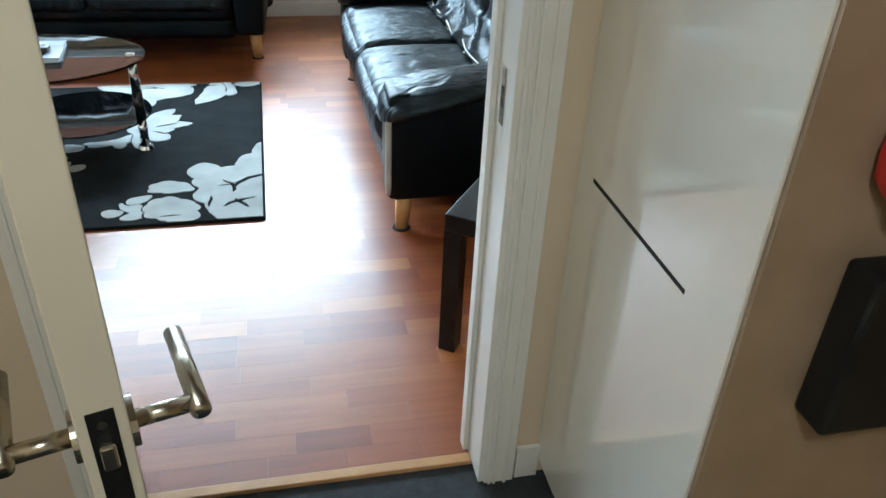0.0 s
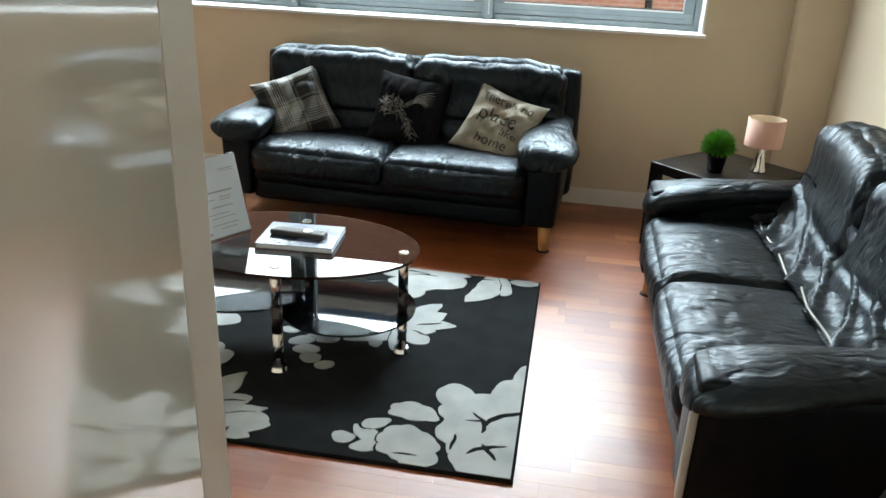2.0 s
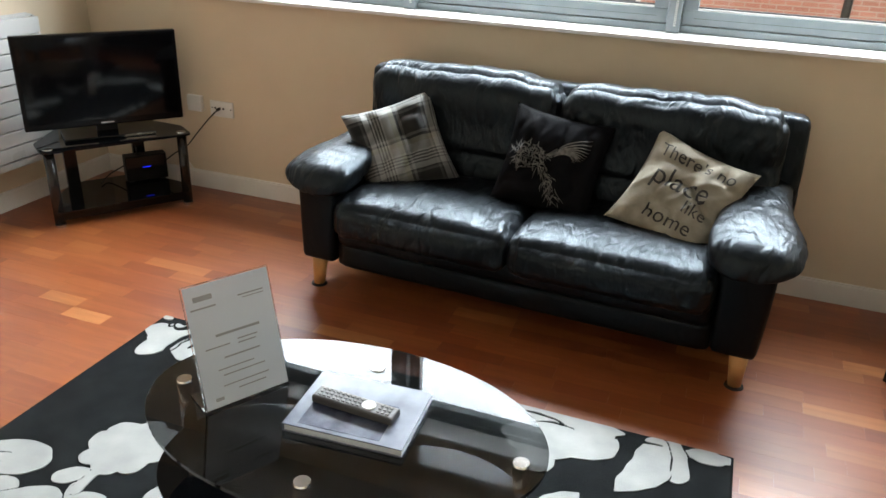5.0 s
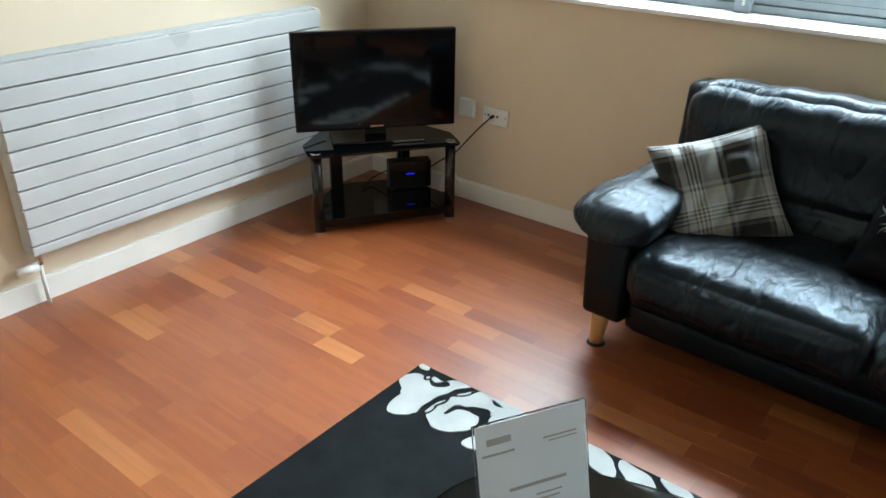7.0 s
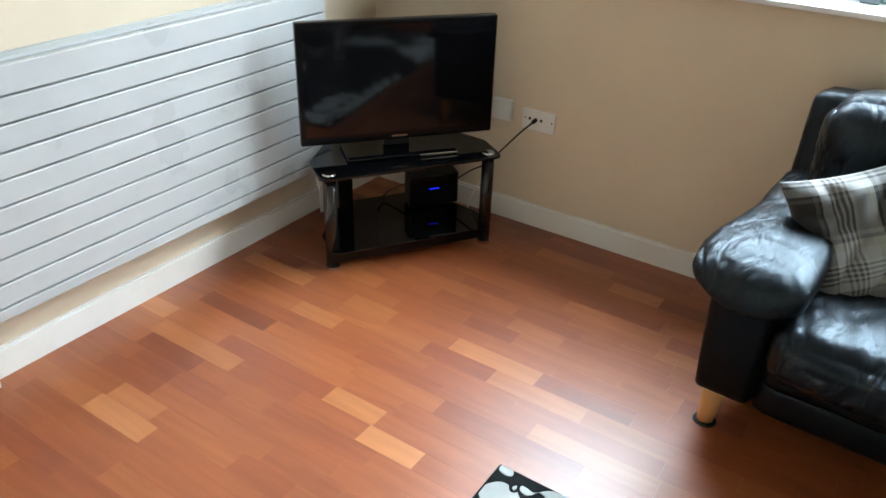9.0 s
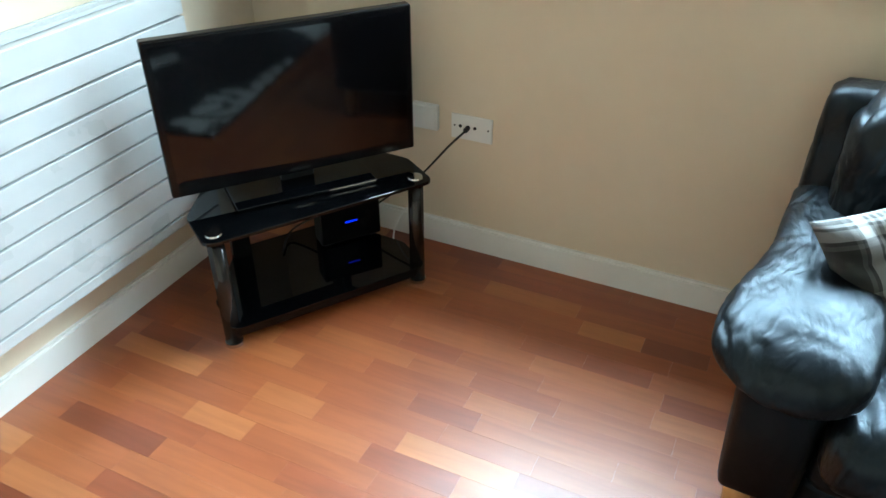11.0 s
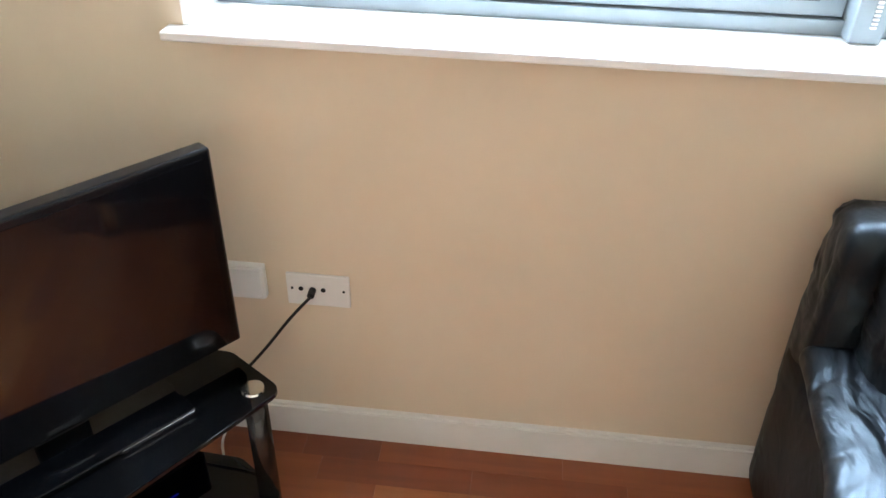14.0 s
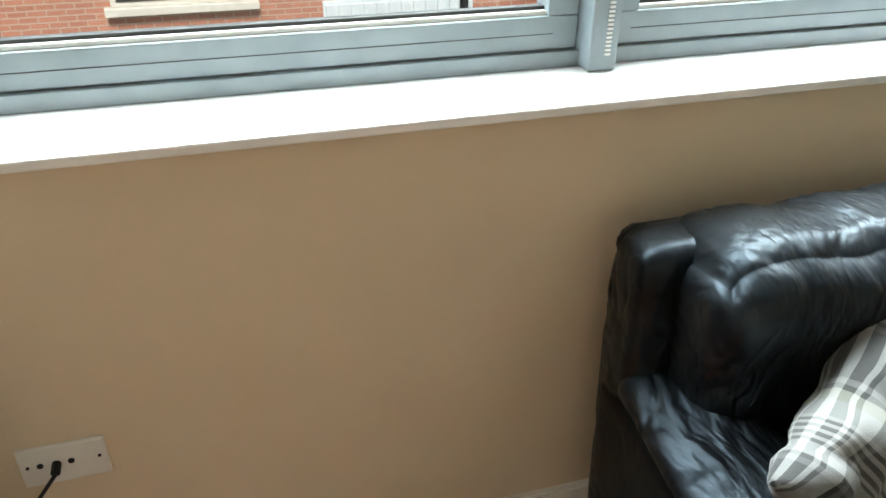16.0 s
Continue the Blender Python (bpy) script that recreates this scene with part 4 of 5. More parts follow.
for text, cx, cy, hgt in (("There's no", 0.0, 0.5, 0.36), ("place", -0.06, -0.06, 0.56), ("like", 0.42, -0.36, 0.36), ("home", 0.06, -0.74, 0.42)):
    letters_on(linen_cushion, text, cx, cy, hgt, 0.40, 0.06, 8.4)

# ---- rug ----
RX0, RX1, RY0, RY1, RZ = -2.212, -0.125, 2.648, 4.086, 0.012
rug = thing("rug", pose((RX0 + RX1) / 2, (RY0 + RY1) / 2, 0), "charcoal rug with large pale grey flowers on the wooden floor", "rug")
cx0, cy0 = (RX0 + RX1) / 2, (RY0 + RY1) / 2
part("field", box(RX0 - cx0, RX1 - cx0, RY0 - cy0, RY1 - cy0, 0.0005, RZ, 0.004), M["rug"], rug, "charcoal pile")
part("binding", box(RX0 - cx0 - 0.004, RX1 - cx0 + 0.004, RY0 - cy0 - 0.004, RY1 - cy0 + 0.004, 0.0003, 0.007, 0.002), M["black_cloth"], rug, "black bound edge")

# Each pale shape of the pile is the inside of a field over the rug: petals, lobed blooms and bands
# in layers from front to back, with a dark carved gap round every layer.
STEP = 0.0055
GX, GY = np.meshgrid(np.arange(RX0 - 0.004, RX1 + 0.009, STEP), np.arange(RY0 - 0.004, RY1 + 0.009, STEP), indexing="ij")
WX = GX + 0.005 * np.sin(31 * GY + 9 * GX) + 0.002 * np.sin(83 * GX + 67 * GY)
WY = GY + 0.005 * np.sin(29 * GX - 11 * GY) + 0.002 * np.sin(91 * GY - 59 * GX)
EDGE = np.minimum(np.minimum(GX - RX0, RX1 - GX), np.minimum(GY - RY0, RY1 - GY)) - 0.005


def bloom(x, y, a, b, turn=0, lobes=0, depth=0.0):
    """Field of an oval, scalloped where it has lobes."""
    c, s = math.cos(radians(turn)), math.sin(radians(turn))
    u, v = ((WX - x) * c + (WY - y) * s) / a, (-(WX - x) * s + (WY - y) * c) / b
    r = 1.0
    if lobes:
        t = np.arctan2(v, u)
        r = 1 - depth + depth * 1.25 * np.abs(np.sin(lobes * t / 2 + x * 7 + y * 3)) ** 0.7 + 0.04 * np.sin(3 * t + x * 9)
    return (r - np.sqrt(u * u + v * v)) * min(a, b)


def band(p, q, r, w0, w1, w2):
    """Field of a curved band from p, bent by q, to r, with three widths."""
    f = np.full(GX.shape, -9.0)
    for k in range(25):
        t = k / 24
        a, b, c = (1 - t) ** 2, 2 * t * (1 - t), t * t
        d = np.hypot(WX - (a * p[0] + b * q[0] + c * r[0]), WY - (a * p[1] + b * q[1] + c * r[1]))
        f = np.maximum(f, a * w0 + b * w1 + c * w2 - d)
    return f


def petal(x, y, tx, ty, w, bow=0.0):
    """Field of a leaf lobe from its foot to a pointed tip."""
    f = np.full(GX.shape, -9.0)
    for k in range(25):
        t = k / 24
        o = bow * 4 * t * (1 - t)
        px, py = x + (tx - x) * t - (ty - y) * o, y + (ty - y) * t + (tx - x) * o
        f = np.maximum(f, w * (0.35 + 0.65 * math.sin(math.pi * min(1, 0.12 + 0.88 * t) ** 1.2)) * (1 - t ** 6) - np.hypot(WX - px, WY - py))
    return f


def cut(p, q, r, w=0.006):
    return band(p, q, r, w * 0.35, w * 1.3, w * 0.35)


claimed = np.full(GX.shape, -9.0)


def motif(name, label, layers, cuts=(), gap=0.0055):
    """One pale figure of the rug, raised above the dark pile."""
    global claimed
    field = np.full(GX.shape, -9.0)
    for layer in layers:
        f = functools.reduce(np.maximum, layer)
        field = np.maximum(field, np.minimum(f, -claimed - gap))
        claimed = np.maximum(claimed, f)
    for c in cuts:
        field = np.minimum(field, -c)
    field = np.minimum(field, EDGE)
    high, low = RZ + 0.0028, RZ - 0.002
    verts, index, faces = [], {}, []

    def vert(key, x, y, z):
        if key not in index:
            index[key] = len(verts)
            verts.append((x - cx0, y - cy0, z))
        return index[key]

    ring = ((0, 0), (1, 0), (1, 1), (0, 1))
    near = (field[:-1, :-1] > 0) | (field[1:, :-1] > 0) | (field[1:, 1:] > 0) | (field[:-1, 1:] > 0)
    for i, j in np.argwhere(near):
        face, walls = [], []
        for k in range(4):
            a, b = (i + ring[k][0], j + ring[k][1]), (i + ring[(k + 1) % 4][0], j + ring[(k + 1) % 4][1])
            fa, fb = field[a], field[b]
            if fa > 0:
                face.append(vert(a, GX[a], GY[a], high))
            if (fa > 0) != (fb > 0):
                t = fa / (fa - fb)
                x, y = GX[a] + (GX[b] - GX[a]) * t, GY[a] + (GY[b] - GY[a]) * t
                key = (min(a, b), max(a, b))
                face.append(vert(key, x, y, high))
                walls.append((face[-1], vert((key, 0), x, y, low)))
        if len(face) > 2:
            faces.append(face)
        if len(walls) == 2:
            (a, c), (b, d) = walls
            faces.append((a, c, d, b))
    me = bpy.data.meshes.new(name)
    me.from_pydata(verts, [], faces)
    me.materials.append(M["motif"])
    ob = new(name, me)
    ob.parent = rug
    ob["label"] = label


# cloud-like flower with its bud
motif("flower", "pale grey scalloped flower", [[bloom(-1.80, 3.41, 0.135, 0.118, 35, 8, 0.13), band((-1.80, 3.32), (-1.82, 3.28), (-1.80, 3.21), 0.016, 0.012, 0.016)],
      [bloom(-1.862, 3.245, 0.045, 0.034, 40), bloom(-1.80, 3.195, 0.04, 0.022, -60), petal(-1.80, 3.19, -1.69, 3.20, 0.02, 0.1)]], gap=0.003)
# great peony by the west end, petal before petal
motif("peony", "pale grey peony with dark carved lines between its petals", [
    [bloom(-2.12, 2.78, 0.165, 0.165), bloom(-2.2, 2.85, 0.07, 0.15)],
    [bloom(-1.73, 2.80, 0.2, 0.135, 20, 6, 0.06), petal(-1.72, 2.82, -1.975, 2.765, 0.10), bloom(-1.82, 2.70, 0.2, 0.07), bloom(-1.66, 2.92, 0.075, 0.04, 35)],
    [bloom(-1.80, 3.075, 0.145, 0.095, 22, 7, 0.06), petal(-1.80, 3.04, -2.03, 2.87, 0.1, -0.06), bloom(-1.90, 3.10, 0.12, 0.075, 30)],
    [bloom(-2.075, 3.075, 0.13, 0.055, 38), bloom(-2.02, 3.14, 0.06, 0.04, 25)],
    [bloom(-2.075, 3.245, 0.125, 0.07, 12), bloom(-2.17, 3.19, 0.09, 0.07, 30)],
    [bloom(-1.95, 2.70, 0.1, 0.07), bloom(-2.12, 2.70, 0.12, 0.07)]],
    [cut((-2.16, 2.83), (-2.03, 2.88), (-1.968, 2.76), 0.009), cut((-2.1, 2.68), (-2.03, 2.70), (-1.968, 2.76), 0.009), cut((-1.97, 2.765), (-1.9, 2.75), (-1.865, 2.69), 0.008),
     cut((-1.96, 2.765), (-1.9, 2.79), (-1.85, 2.80), 0.005), cut((-1.97, 2.76), (-1.87, 2.73), (-1.81, 2.70), 0.007), cut((-1.96, 3.02), (-2.02, 2.985), (-2.035, 2.89), 0.007), cut((-1.93, 2.995), (-1.98, 2.99), (-2.0, 2.95), 0.006),
     cut((-2.19, 3.21), (-2.15, 3.245), (-2.08, 3.25), 0.006), cut((-2.17, 3.19), (-2.12, 3.215), (-2.08, 3.21), 0.005), cut((-2.15, 3.07), (-2.11, 3.11), (-2.05, 3.12), 0.006),
     band((-1.80, 2.812), (-1.735, 2.80), (-1.76, 2.74), 0.005, 0.016, 0.012), band((-1.76, 2.74), (-1.77, 2.715), (-1.825, 2.70), 0.012, 0.014, 0.004), band((-1.80, 2.77), (-1.83, 2.75), (-1.82, 2.705), 0.003, 0.008, 0.008)])
motif("berry_cluster", "pale grey berries between the petals", [[bloom(-1.715, 3.0, 0.045, 0.016, 40)], [bloom(-1.665, 2.945, 0.042, 0.024, 30)], [bloom(-1.622, 2.995, 0.035, 0.026, 45)], [bloom(-1.575, 2.905, 0.05, 0.032, 42)],
      [bloom(-1.607, 2.86, 0.034, 0.022, 20)], [bloom(-1.506, 2.88, 0.034, 0.028, 50)], [bloom(-1.56, 2.835, 0.022, 0.018)]], gap=0.004)
# winged bloom, hooked leaf and stem
motif("bloom", "pale grey winged bloom with a hooked leaf and stem", [
    [bloom(-1.265, 3.085, 0.05, 0.075, -25), bloom(-1.335, 3.15, 0.075, 0.055, 35), band((-1.33, 3.11), (-1.41, 3.0), (-1.345, 2.84), 0.05, 0.05, 0.04), band((-1.345, 2.86), (-1.30, 2.77), (-1.26, 2.715), 0.04, 0.045, 0.042), petal(-1.27, 2.72, -1.49, 2.662, 0.03)],
    [bloom(-1.535, 3.13, 0.125, 0.135, 20, 7, 0.07), bloom(-1.50, 3.30, 0.125, 0.105, 30, 8, 0.1), petal(-1.46, 3.35, -1.295, 3.385, 0.062, 0.12), petal(-1.52, 3.08, -1.425, 2.88, 0.085), bloom(-1.42, 3.20, 0.06, 0.055), bloom(-1.65, 3.19, 0.06, 0.04, 30)],
    [petal(-1.33, 2.735, -1.575, 2.705, 0.028)],
    [bloom(-1.475, 2.795, 0.095, 0.05, -10), petal(-1.42, 2.78, -1.345, 2.75, 0.03)],
    [petal(-1.46, 2.87, -1.375, 2.795, 0.022)]],
    [band((-1.29, 3.05), (-1.315, 3.02), (-1.31, 2.985), 0.02, 0.016, 0.03), cut((-1.46, 3.21), (-1.42, 3.215), (-1.39, 3.185), 0.006)])
motif("leaf", "broad pale grey leaf with pointed lobes", [
    [petal(-1.2, 2.75, -1.105, 3.035, 0.058, 0.05), petal(-1.2, 2.76, -1.03, 2.89, 0.05), petal(-1.2, 2.74, -0.955, 2.835, 0.055, -0.05), petal(-1.2, 2.73, -0.9, 2.745, 0.068), petal(-1.2, 2.72, -0.955, 2.668, 0.06), petal(-1.16, 2.74, -1.25, 2.652, 0.05), bloom(-1.14, 2.775, 0.115, 0.1, 20), bloom(-0.975, 2.755, 0.055, 0.045)]],
    [cut((-1.155, 2.81), (-1.10, 2.86), (-1.03, 2.865), 0.006), cut((-1.08, 2.775), (-1.03, 2.815), (-0.98, 2.8), 0.005), cut((-1.04, 2.71), (-1.05, 2.69), (-1.05, 2.65), 0.008), cut((-1.12, 2.655), (-1.14, 2.68), (-1.16, 2.655), 0.01)])
# sprig under the table
motif("berry_cluster", "pale grey berries on the rug", [[bloom(-0.925, 3.185, 0.04, 0.034)], [bloom(-0.965, 3.235, 0.05, 0.034, 10)], [bloom(-0.86, 3.143, 0.036, 0.03)], [bloom(-1.005, 3.295, 0.05, 0.036, 20)], [bloom(-0.93, 3.335, 0.075, 0.036, 12)], [petal(-1.03, 3.385, -1.115, 3.362, 0.026)]], gap=0.004)
motif("leaf", "pale grey jagged leaf spray", [
    [bloom(-0.62, 3.52, 0.09, 0.085), petal(-0.66, 3.46, -0.63, 3.30, 0.036), petal(-0.64, 3.48, -0.52, 3.385, 0.05), petal(-0.64, 3.5, -0.505, 3.49, 0.036), petal(-0.64, 3.52, -0.43, 3.55, 0.044, 0.06), petal(-0.64, 3.54, -0.485, 3.665, 0.05), petal(-0.64, 3.55, -0.53, 3.75, 0.046)],
    [band((-0.85, 3.375), (-0.75, 3.35), (-0.66, 3.44), 0.022, 0.034, 0.03), petal(-0.74, 3.38, -0.705, 3.312, 0.026)]],
    [cut((-0.6, 3.53), (-0.55, 3.56), (-0.5, 3.57), 0.007), cut((-0.6, 3.49), (-0.56, 3.47), (-0.53, 3.45), 0.006)])
# clouds in the south-east corner
motif("flower", "pale grey cloud-like flowers in the rug corner", [
    [bloom(-0.485, 2.925, 0.088, 0.052, -12, 6, 0.1)],
    [bloom(-0.36, 3.055, 0.066, 0.07), bloom(-0.275, 2.98, 0.125, 0.105, 20, 7, 0.07), bloom(-0.16, 3.10, 0.075, 0.14, -18, 9, 0.1), bloom(-0.125, 3.24, 0.045, 0.08, -15), bloom(-0.30, 2.86, 0.09, 0.09), bloom(-0.21, 2.76, 0.13, 0.14), bloom(-0.14, 2.92, 0.07, 0.12)],
    [bloom(-0.468, 2.755, 0.105, 0.085, 0, 8, 0.09), bloom(-0.42, 2.69, 0.06, 0.05)],
    [bloom(-0.585, 2.838, 0.052, 0.028, 24, 4, 0.1)], [petal(-0.56, 2.745, -0.655, 2.815, 0.034), bloom(-0.585, 2.715, 0.05, 0.034, 15)], [bloom(-0.672, 2.742, 0.037, 0.03, 0, 5, 0.1)]],
    [cut((-0.28, 2.965), (-0.25, 2.925), (-0.225, 2.91), 0.009), cut((-0.235, 2.9), (-0.2, 2.97), (-0.115, 3.005), 0.013), cut((-0.25, 2.915), (-0.235, 2.89), (-0.245, 2.855), 0.009), cut((-0.30, 2.92), (-0.26, 2.91), (-0.235, 2.925), 0.007),
     cut((-0.27, 2.745), (-0.22, 2.80), (-0.16, 2.81), 0.01), cut((-0.235, 2.80), (-0.2, 2.77), (-0.18, 2.735), 0.01), cut((-0.33, 2.84), (-0.31, 2.80), (-0.33, 2.72), 0.007), cut((-0.5, 2.69), (-0.46, 2.715), (-0.42, 2.7), 0.006)])
# garland along the far edge
motif("garland", "pale grey leaf garland along the rug edge", [
    [petal(-0.35, 4.06, -0.44, 3.79, 0.062, 0.12)], [petal(-0.31, 4.055, -0.262, 3.895, 0.062, -0.1)], [bloom(-0.205, 4.05, 0.075, 0.032, 8, 4, 0.15), bloom(-0.15, 4.06, 0.03, 0.02)],
    [bloom(-0.68, 3.93, 0.12, 0.10, 10, 7, 0.12), bloom(-0.56, 3.97, 0.11, 0.085, 20), bloom(-0.65, 4.05, 0.2, 0.05, 0, 6, 0.1), petal(-0.70, 3.93, -0.66, 3.78, 0.06), petal(-0.72, 4.0, -0.93, 4.07, 0.05)]],
    [cut((-0.86, 4.05), (-0.72, 4.07), (-0.6, 4.02), 0.008), cut((-0.74, 4.0), (-0.68, 4.03), (-0.6, 4.03), 0.006), cut((-0.47, 4.02), (-0.4, 4.06), (-0.33, 4.05), 0.01)])
motif("garland", "pale grey leaves along the rug edge", [[petal(-1.68, 4.07, -1.56, 3.99, 0.034)], [petal(-1.58, 4.07, -1.45, 4.0, 0.036)], [petal(-1.45, 4.065, -1.33, 4.01, 0.034)], [petal(-1.33, 4.075, -1.21, 4.035, 0.026)]])
# scrolls in the north-west corner
motif("scroll", "pale grey curled scroll in the rug corner", [
    [bloom(-2.10, 3.97, 0.07, 0.085, 20), petal(-2.09, 3.95, -2.14, 3.825, 0.05, 0.1), bloom(-2.155, 3.985, 0.055, 0.045), petal(-2.11, 4.0, -1.965, 4.086, 0.042), bloom(-2.06, 3.905, 0.035, 0.04)],
    [bloom(-1.962, 3.935, 0.082, 0.082), band((-1.985, 3.96), (-1.95, 4.08), (-1.80, 4.055), 0.06, 0.06, 0.045), band((-1.83, 4.065), (-1.69, 4.08), (-1.735, 3.90), 0.04, 0.046, 0.02), petal(-1.82, 4.03, -1.85, 3.965, 0.026)],
    [petal(-1.81, 3.90, -1.865, 3.955, 0.026), petal(-1.81, 3.89, -1.80, 3.975, 0.024), petal(-1.81, 3.90, -1.85, 3.84, 0.03)],
    [bloom(-2.19, 4.068, 0.022, 0.014)]],
    [band((-2.035, 3.85), (-2.08, 4.0), (-1.965, 4.082), 0.008, 0.017, 0.01), band((-1.985, 3.925), (-1.985, 3.985), (-1.945, 3.98), 0.006, 0.018, 0.006), band((-1.955, 3.985), (-1.92, 3.995), (-1.89, 4.005), 0.006, 0.02, 0.022),
     band((-2.16, 4.035), (-2.14, 4.005), (-2.135, 4.05), 0.004, 0.005, 0.004), band((-2.125, 4.03), (-2.10, 4.005), (-2.075, 4.045), 0.007, 0.013, 0.016), cut((-2.14, 4.06), (-2.11, 4.07), (-2.09, 4.06), 0.012), cut((-1.90, 4.07), (-1.88, 4.06), (-1.86, 4.065), 0.008)], gap=0.009)


# ---- coffee table ----
TZ = 0.418
tab = thing("coffee_table", pose(-1.043, 3.314, 0.012, 0, 0, 2.0), "oval smoked glass coffee table with chrome legs on the rug", "coffee table")
zt = TZ - 0.012
top = part("tabletop", prism(ellipse(0, 0, 0.487, 0.312, 96), zt - 0.010, zt, 0.003), M["table_glass"], tab, "oval smoked glass top")
top.visible_shadow = False
part("lower_shelf", prism(ellipse(-0.20, -0.02, 0.265, 0.235, 72), 0.213, 0.221, 0.002), M["black_glass"], tab, "rounded black glass lower shelf")
part("lower_shelf", prism(ellipse(0.21, 0.02, 0.265, 0.25, 72), 0.150, 0.158, 0.002), M["black_glass"], tab, "rounded black glass lower shelf")
for x, y in ((-0.42, -0.01), (0.432, -0.01), (0.022, -0.232), (0.0, 0.215)):
    leg = part("leg", tube((x, y, 0.014), (x, y, 0.15), 0.019), M["chrome"], tab, "chrome tube leg", True)
    part("collar", tube((x, y, 0.15), (x, y, 0.255), 0.0205), M["black_tube"], leg, "black collar at the shelf", True)
    part("upper_tube", tube((x, y, 0.255), (x, y, zt - 0.012), 0.019), M["chrome"], leg, "", True)
    part("foot", tube((x, y, 0.0), (x, y, 0.014), 0.034, 0.028, 28), M["chrome"], leg)
    part("cap", tube((x, y, zt), (x, y, zt + 0.004), 0.020, 0.018, 24), M["chrome"], leg, "small round chrome cap")

# menu holder: clear acrylic with a printed sheet
stand = thing("sign_holder", Matrix.Translation((-1.274, 3.287, TZ + 0.001)) @ pose(0, 0, 0, 0, 0, 60.5), "clear acrylic holder with a printed white sheet on the glass table", "sign holder")
lean = pose(0, 0, 0, -16)
part("acrylic_sleeve", moved(box(-0.108, 0.108, -0.001, 0.004, 0.002, 0.302, 0.001), lean), M["acrylic"], stand)
part("acrylic_foot", box(-0.108, 0.108, 0.003, 0.09, 0.0, 0.004, 0.001), M["acrylic"], stand)
sheet = part("sheet", moved(box(-0.104, 0.104, -0.0024, -0.0012, 0.006, 0.299), lean), M["paper"], stand, "white printed sheet")
for z, x0, x1, h in ((0.262, -0.085, -0.04, 0.012), (0.243, -0.095, -0.035, 0.004), (0.25, 0.02, 0.085, 0.003), (0.243, 0.03, 0.085, 0.002), (0.17, -0.05, 0.06, 0.006),
                     (0.145, -0.08, -0.02, 0.003), (0.15, 0.0, 0.05, 0.003), (0.14, 0.0, 0.045, 0.003), (0.115, -0.04, 0.05, 0.004), (0.09, -0.06, 0.03, 0.003),
                     (0.075, -0.05, 0.055, 0.003), (0.05, -0.055, 0.06, 0.003), (0.035, -0.02, 0.05, 0.003), (0.02, -0.08, -0.06, 0.008)):
    part("print_bar", moved(box(x0, x1, -0.0032, -0.0023, z, z + h), lean), M["ink"], sheet, "grey line of print")

book = thing("book", pose(-1.004, 3.334, TZ + 0.001, 0, 0, 4), "large blue-grey picture book on the glass table", "book")
part("cover", box(-0.142, 0.142, -0.112, 0.112, 0.018, 0.021, 0.0008), M["cover"], book, "blue-grey picture cover")
part("back_cover", box(-0.142, 0.142, -0.112, 0.112, 0.0, 0.003, 0.0008), M["cover"], book)
part("pages", box(-0.139, 0.14, -0.109, 0.109, 0.003, 0.018), M["paper"], book, "white page block")
part("spine", box(-0.144, -0.141, -0.112, 0.112, 0.0005, 0.0205, 0.001), M["cover"], book)
part("cover_picture", box(-0.11, 0.085, -0.1, 0.03, 0.0212, 0.0216), M["cover_dark"], book, "dark blue printed picture")
remote = thing("remote_control", pose(-1.011, 3.324, TZ + 0.0225, 0, 0, -3), "grey remote control lying on the picture book", "remote control")
part("body", box(-0.105, 0.105, -0.024, 0.024, 0.0, 0.021, 0.006, 3), M["remote_grey"], remote)
for i in range(9):
    for j in range(3):
        part("button", box(-0.092 + i * 0.0125, -0.084 + i * 0.0125, -0.015 + j * 0.012, -0.007 + j * 0.012, 0.0205, 0.0232, 0.001, 1), M["grey_button"], remote, "small grey key")
part("dial", tube((0.035, 0, 0.02), (0.035, 0, 0.0235), 0.017, 0.016, 28), M["white_plastic"], remote, "pale round key pad")
for i in range(3):
    for j in range(3):
        part("button", box(0.06 + i * 0.012, 0.068 + i * 0.012, -0.015 + j * 0.012, -0.007 + j * 0.012, 0.0205, 0.0232, 0.001, 1), M["grey_button"], remote, "small grey key")

# ---- television corner ----
ta = math.degrees(math.atan2(0.514, 0.346))
tvs = thing("tv_stand", pose(-3.062, 4.852, 0, 0, 0, ta), "black glass corner television stand with two shelves", "tv stand")
# local x along the front, local +y towards the corner


def corner_plate(w, d, back, r=0.03):
    pts = []
    for x, y, a0 in ((w / 2 - r, -0.045 + r, -90), (w / 2 - r, d * 0.32, 0), (back / 2, d, 45), (-back / 2, d, 90), (-w / 2 + r, d * 0.32, 135), (-w / 2 + r, -0.045 + r, 180)):
        for k in range(5):
            a = radians(a0 + k * (90 if a0 in (-90, 180) else 45) / 4)
            pts.append((x + r * math.cos(a), y + r * math.sin(a)))
    return pts


part("top_shelf", prism(corner_plate(0.70, 0.36, 0.34), 0.374, 0.384, 0.002), M["black_glass"], tvs, "black glass top")
part("lower_shelf", prism(corner_plate(0.64, 0.33, 0.32), 0.075, 0.083, 0.002), M["black_glass"], tvs, "black glass lower shelf")
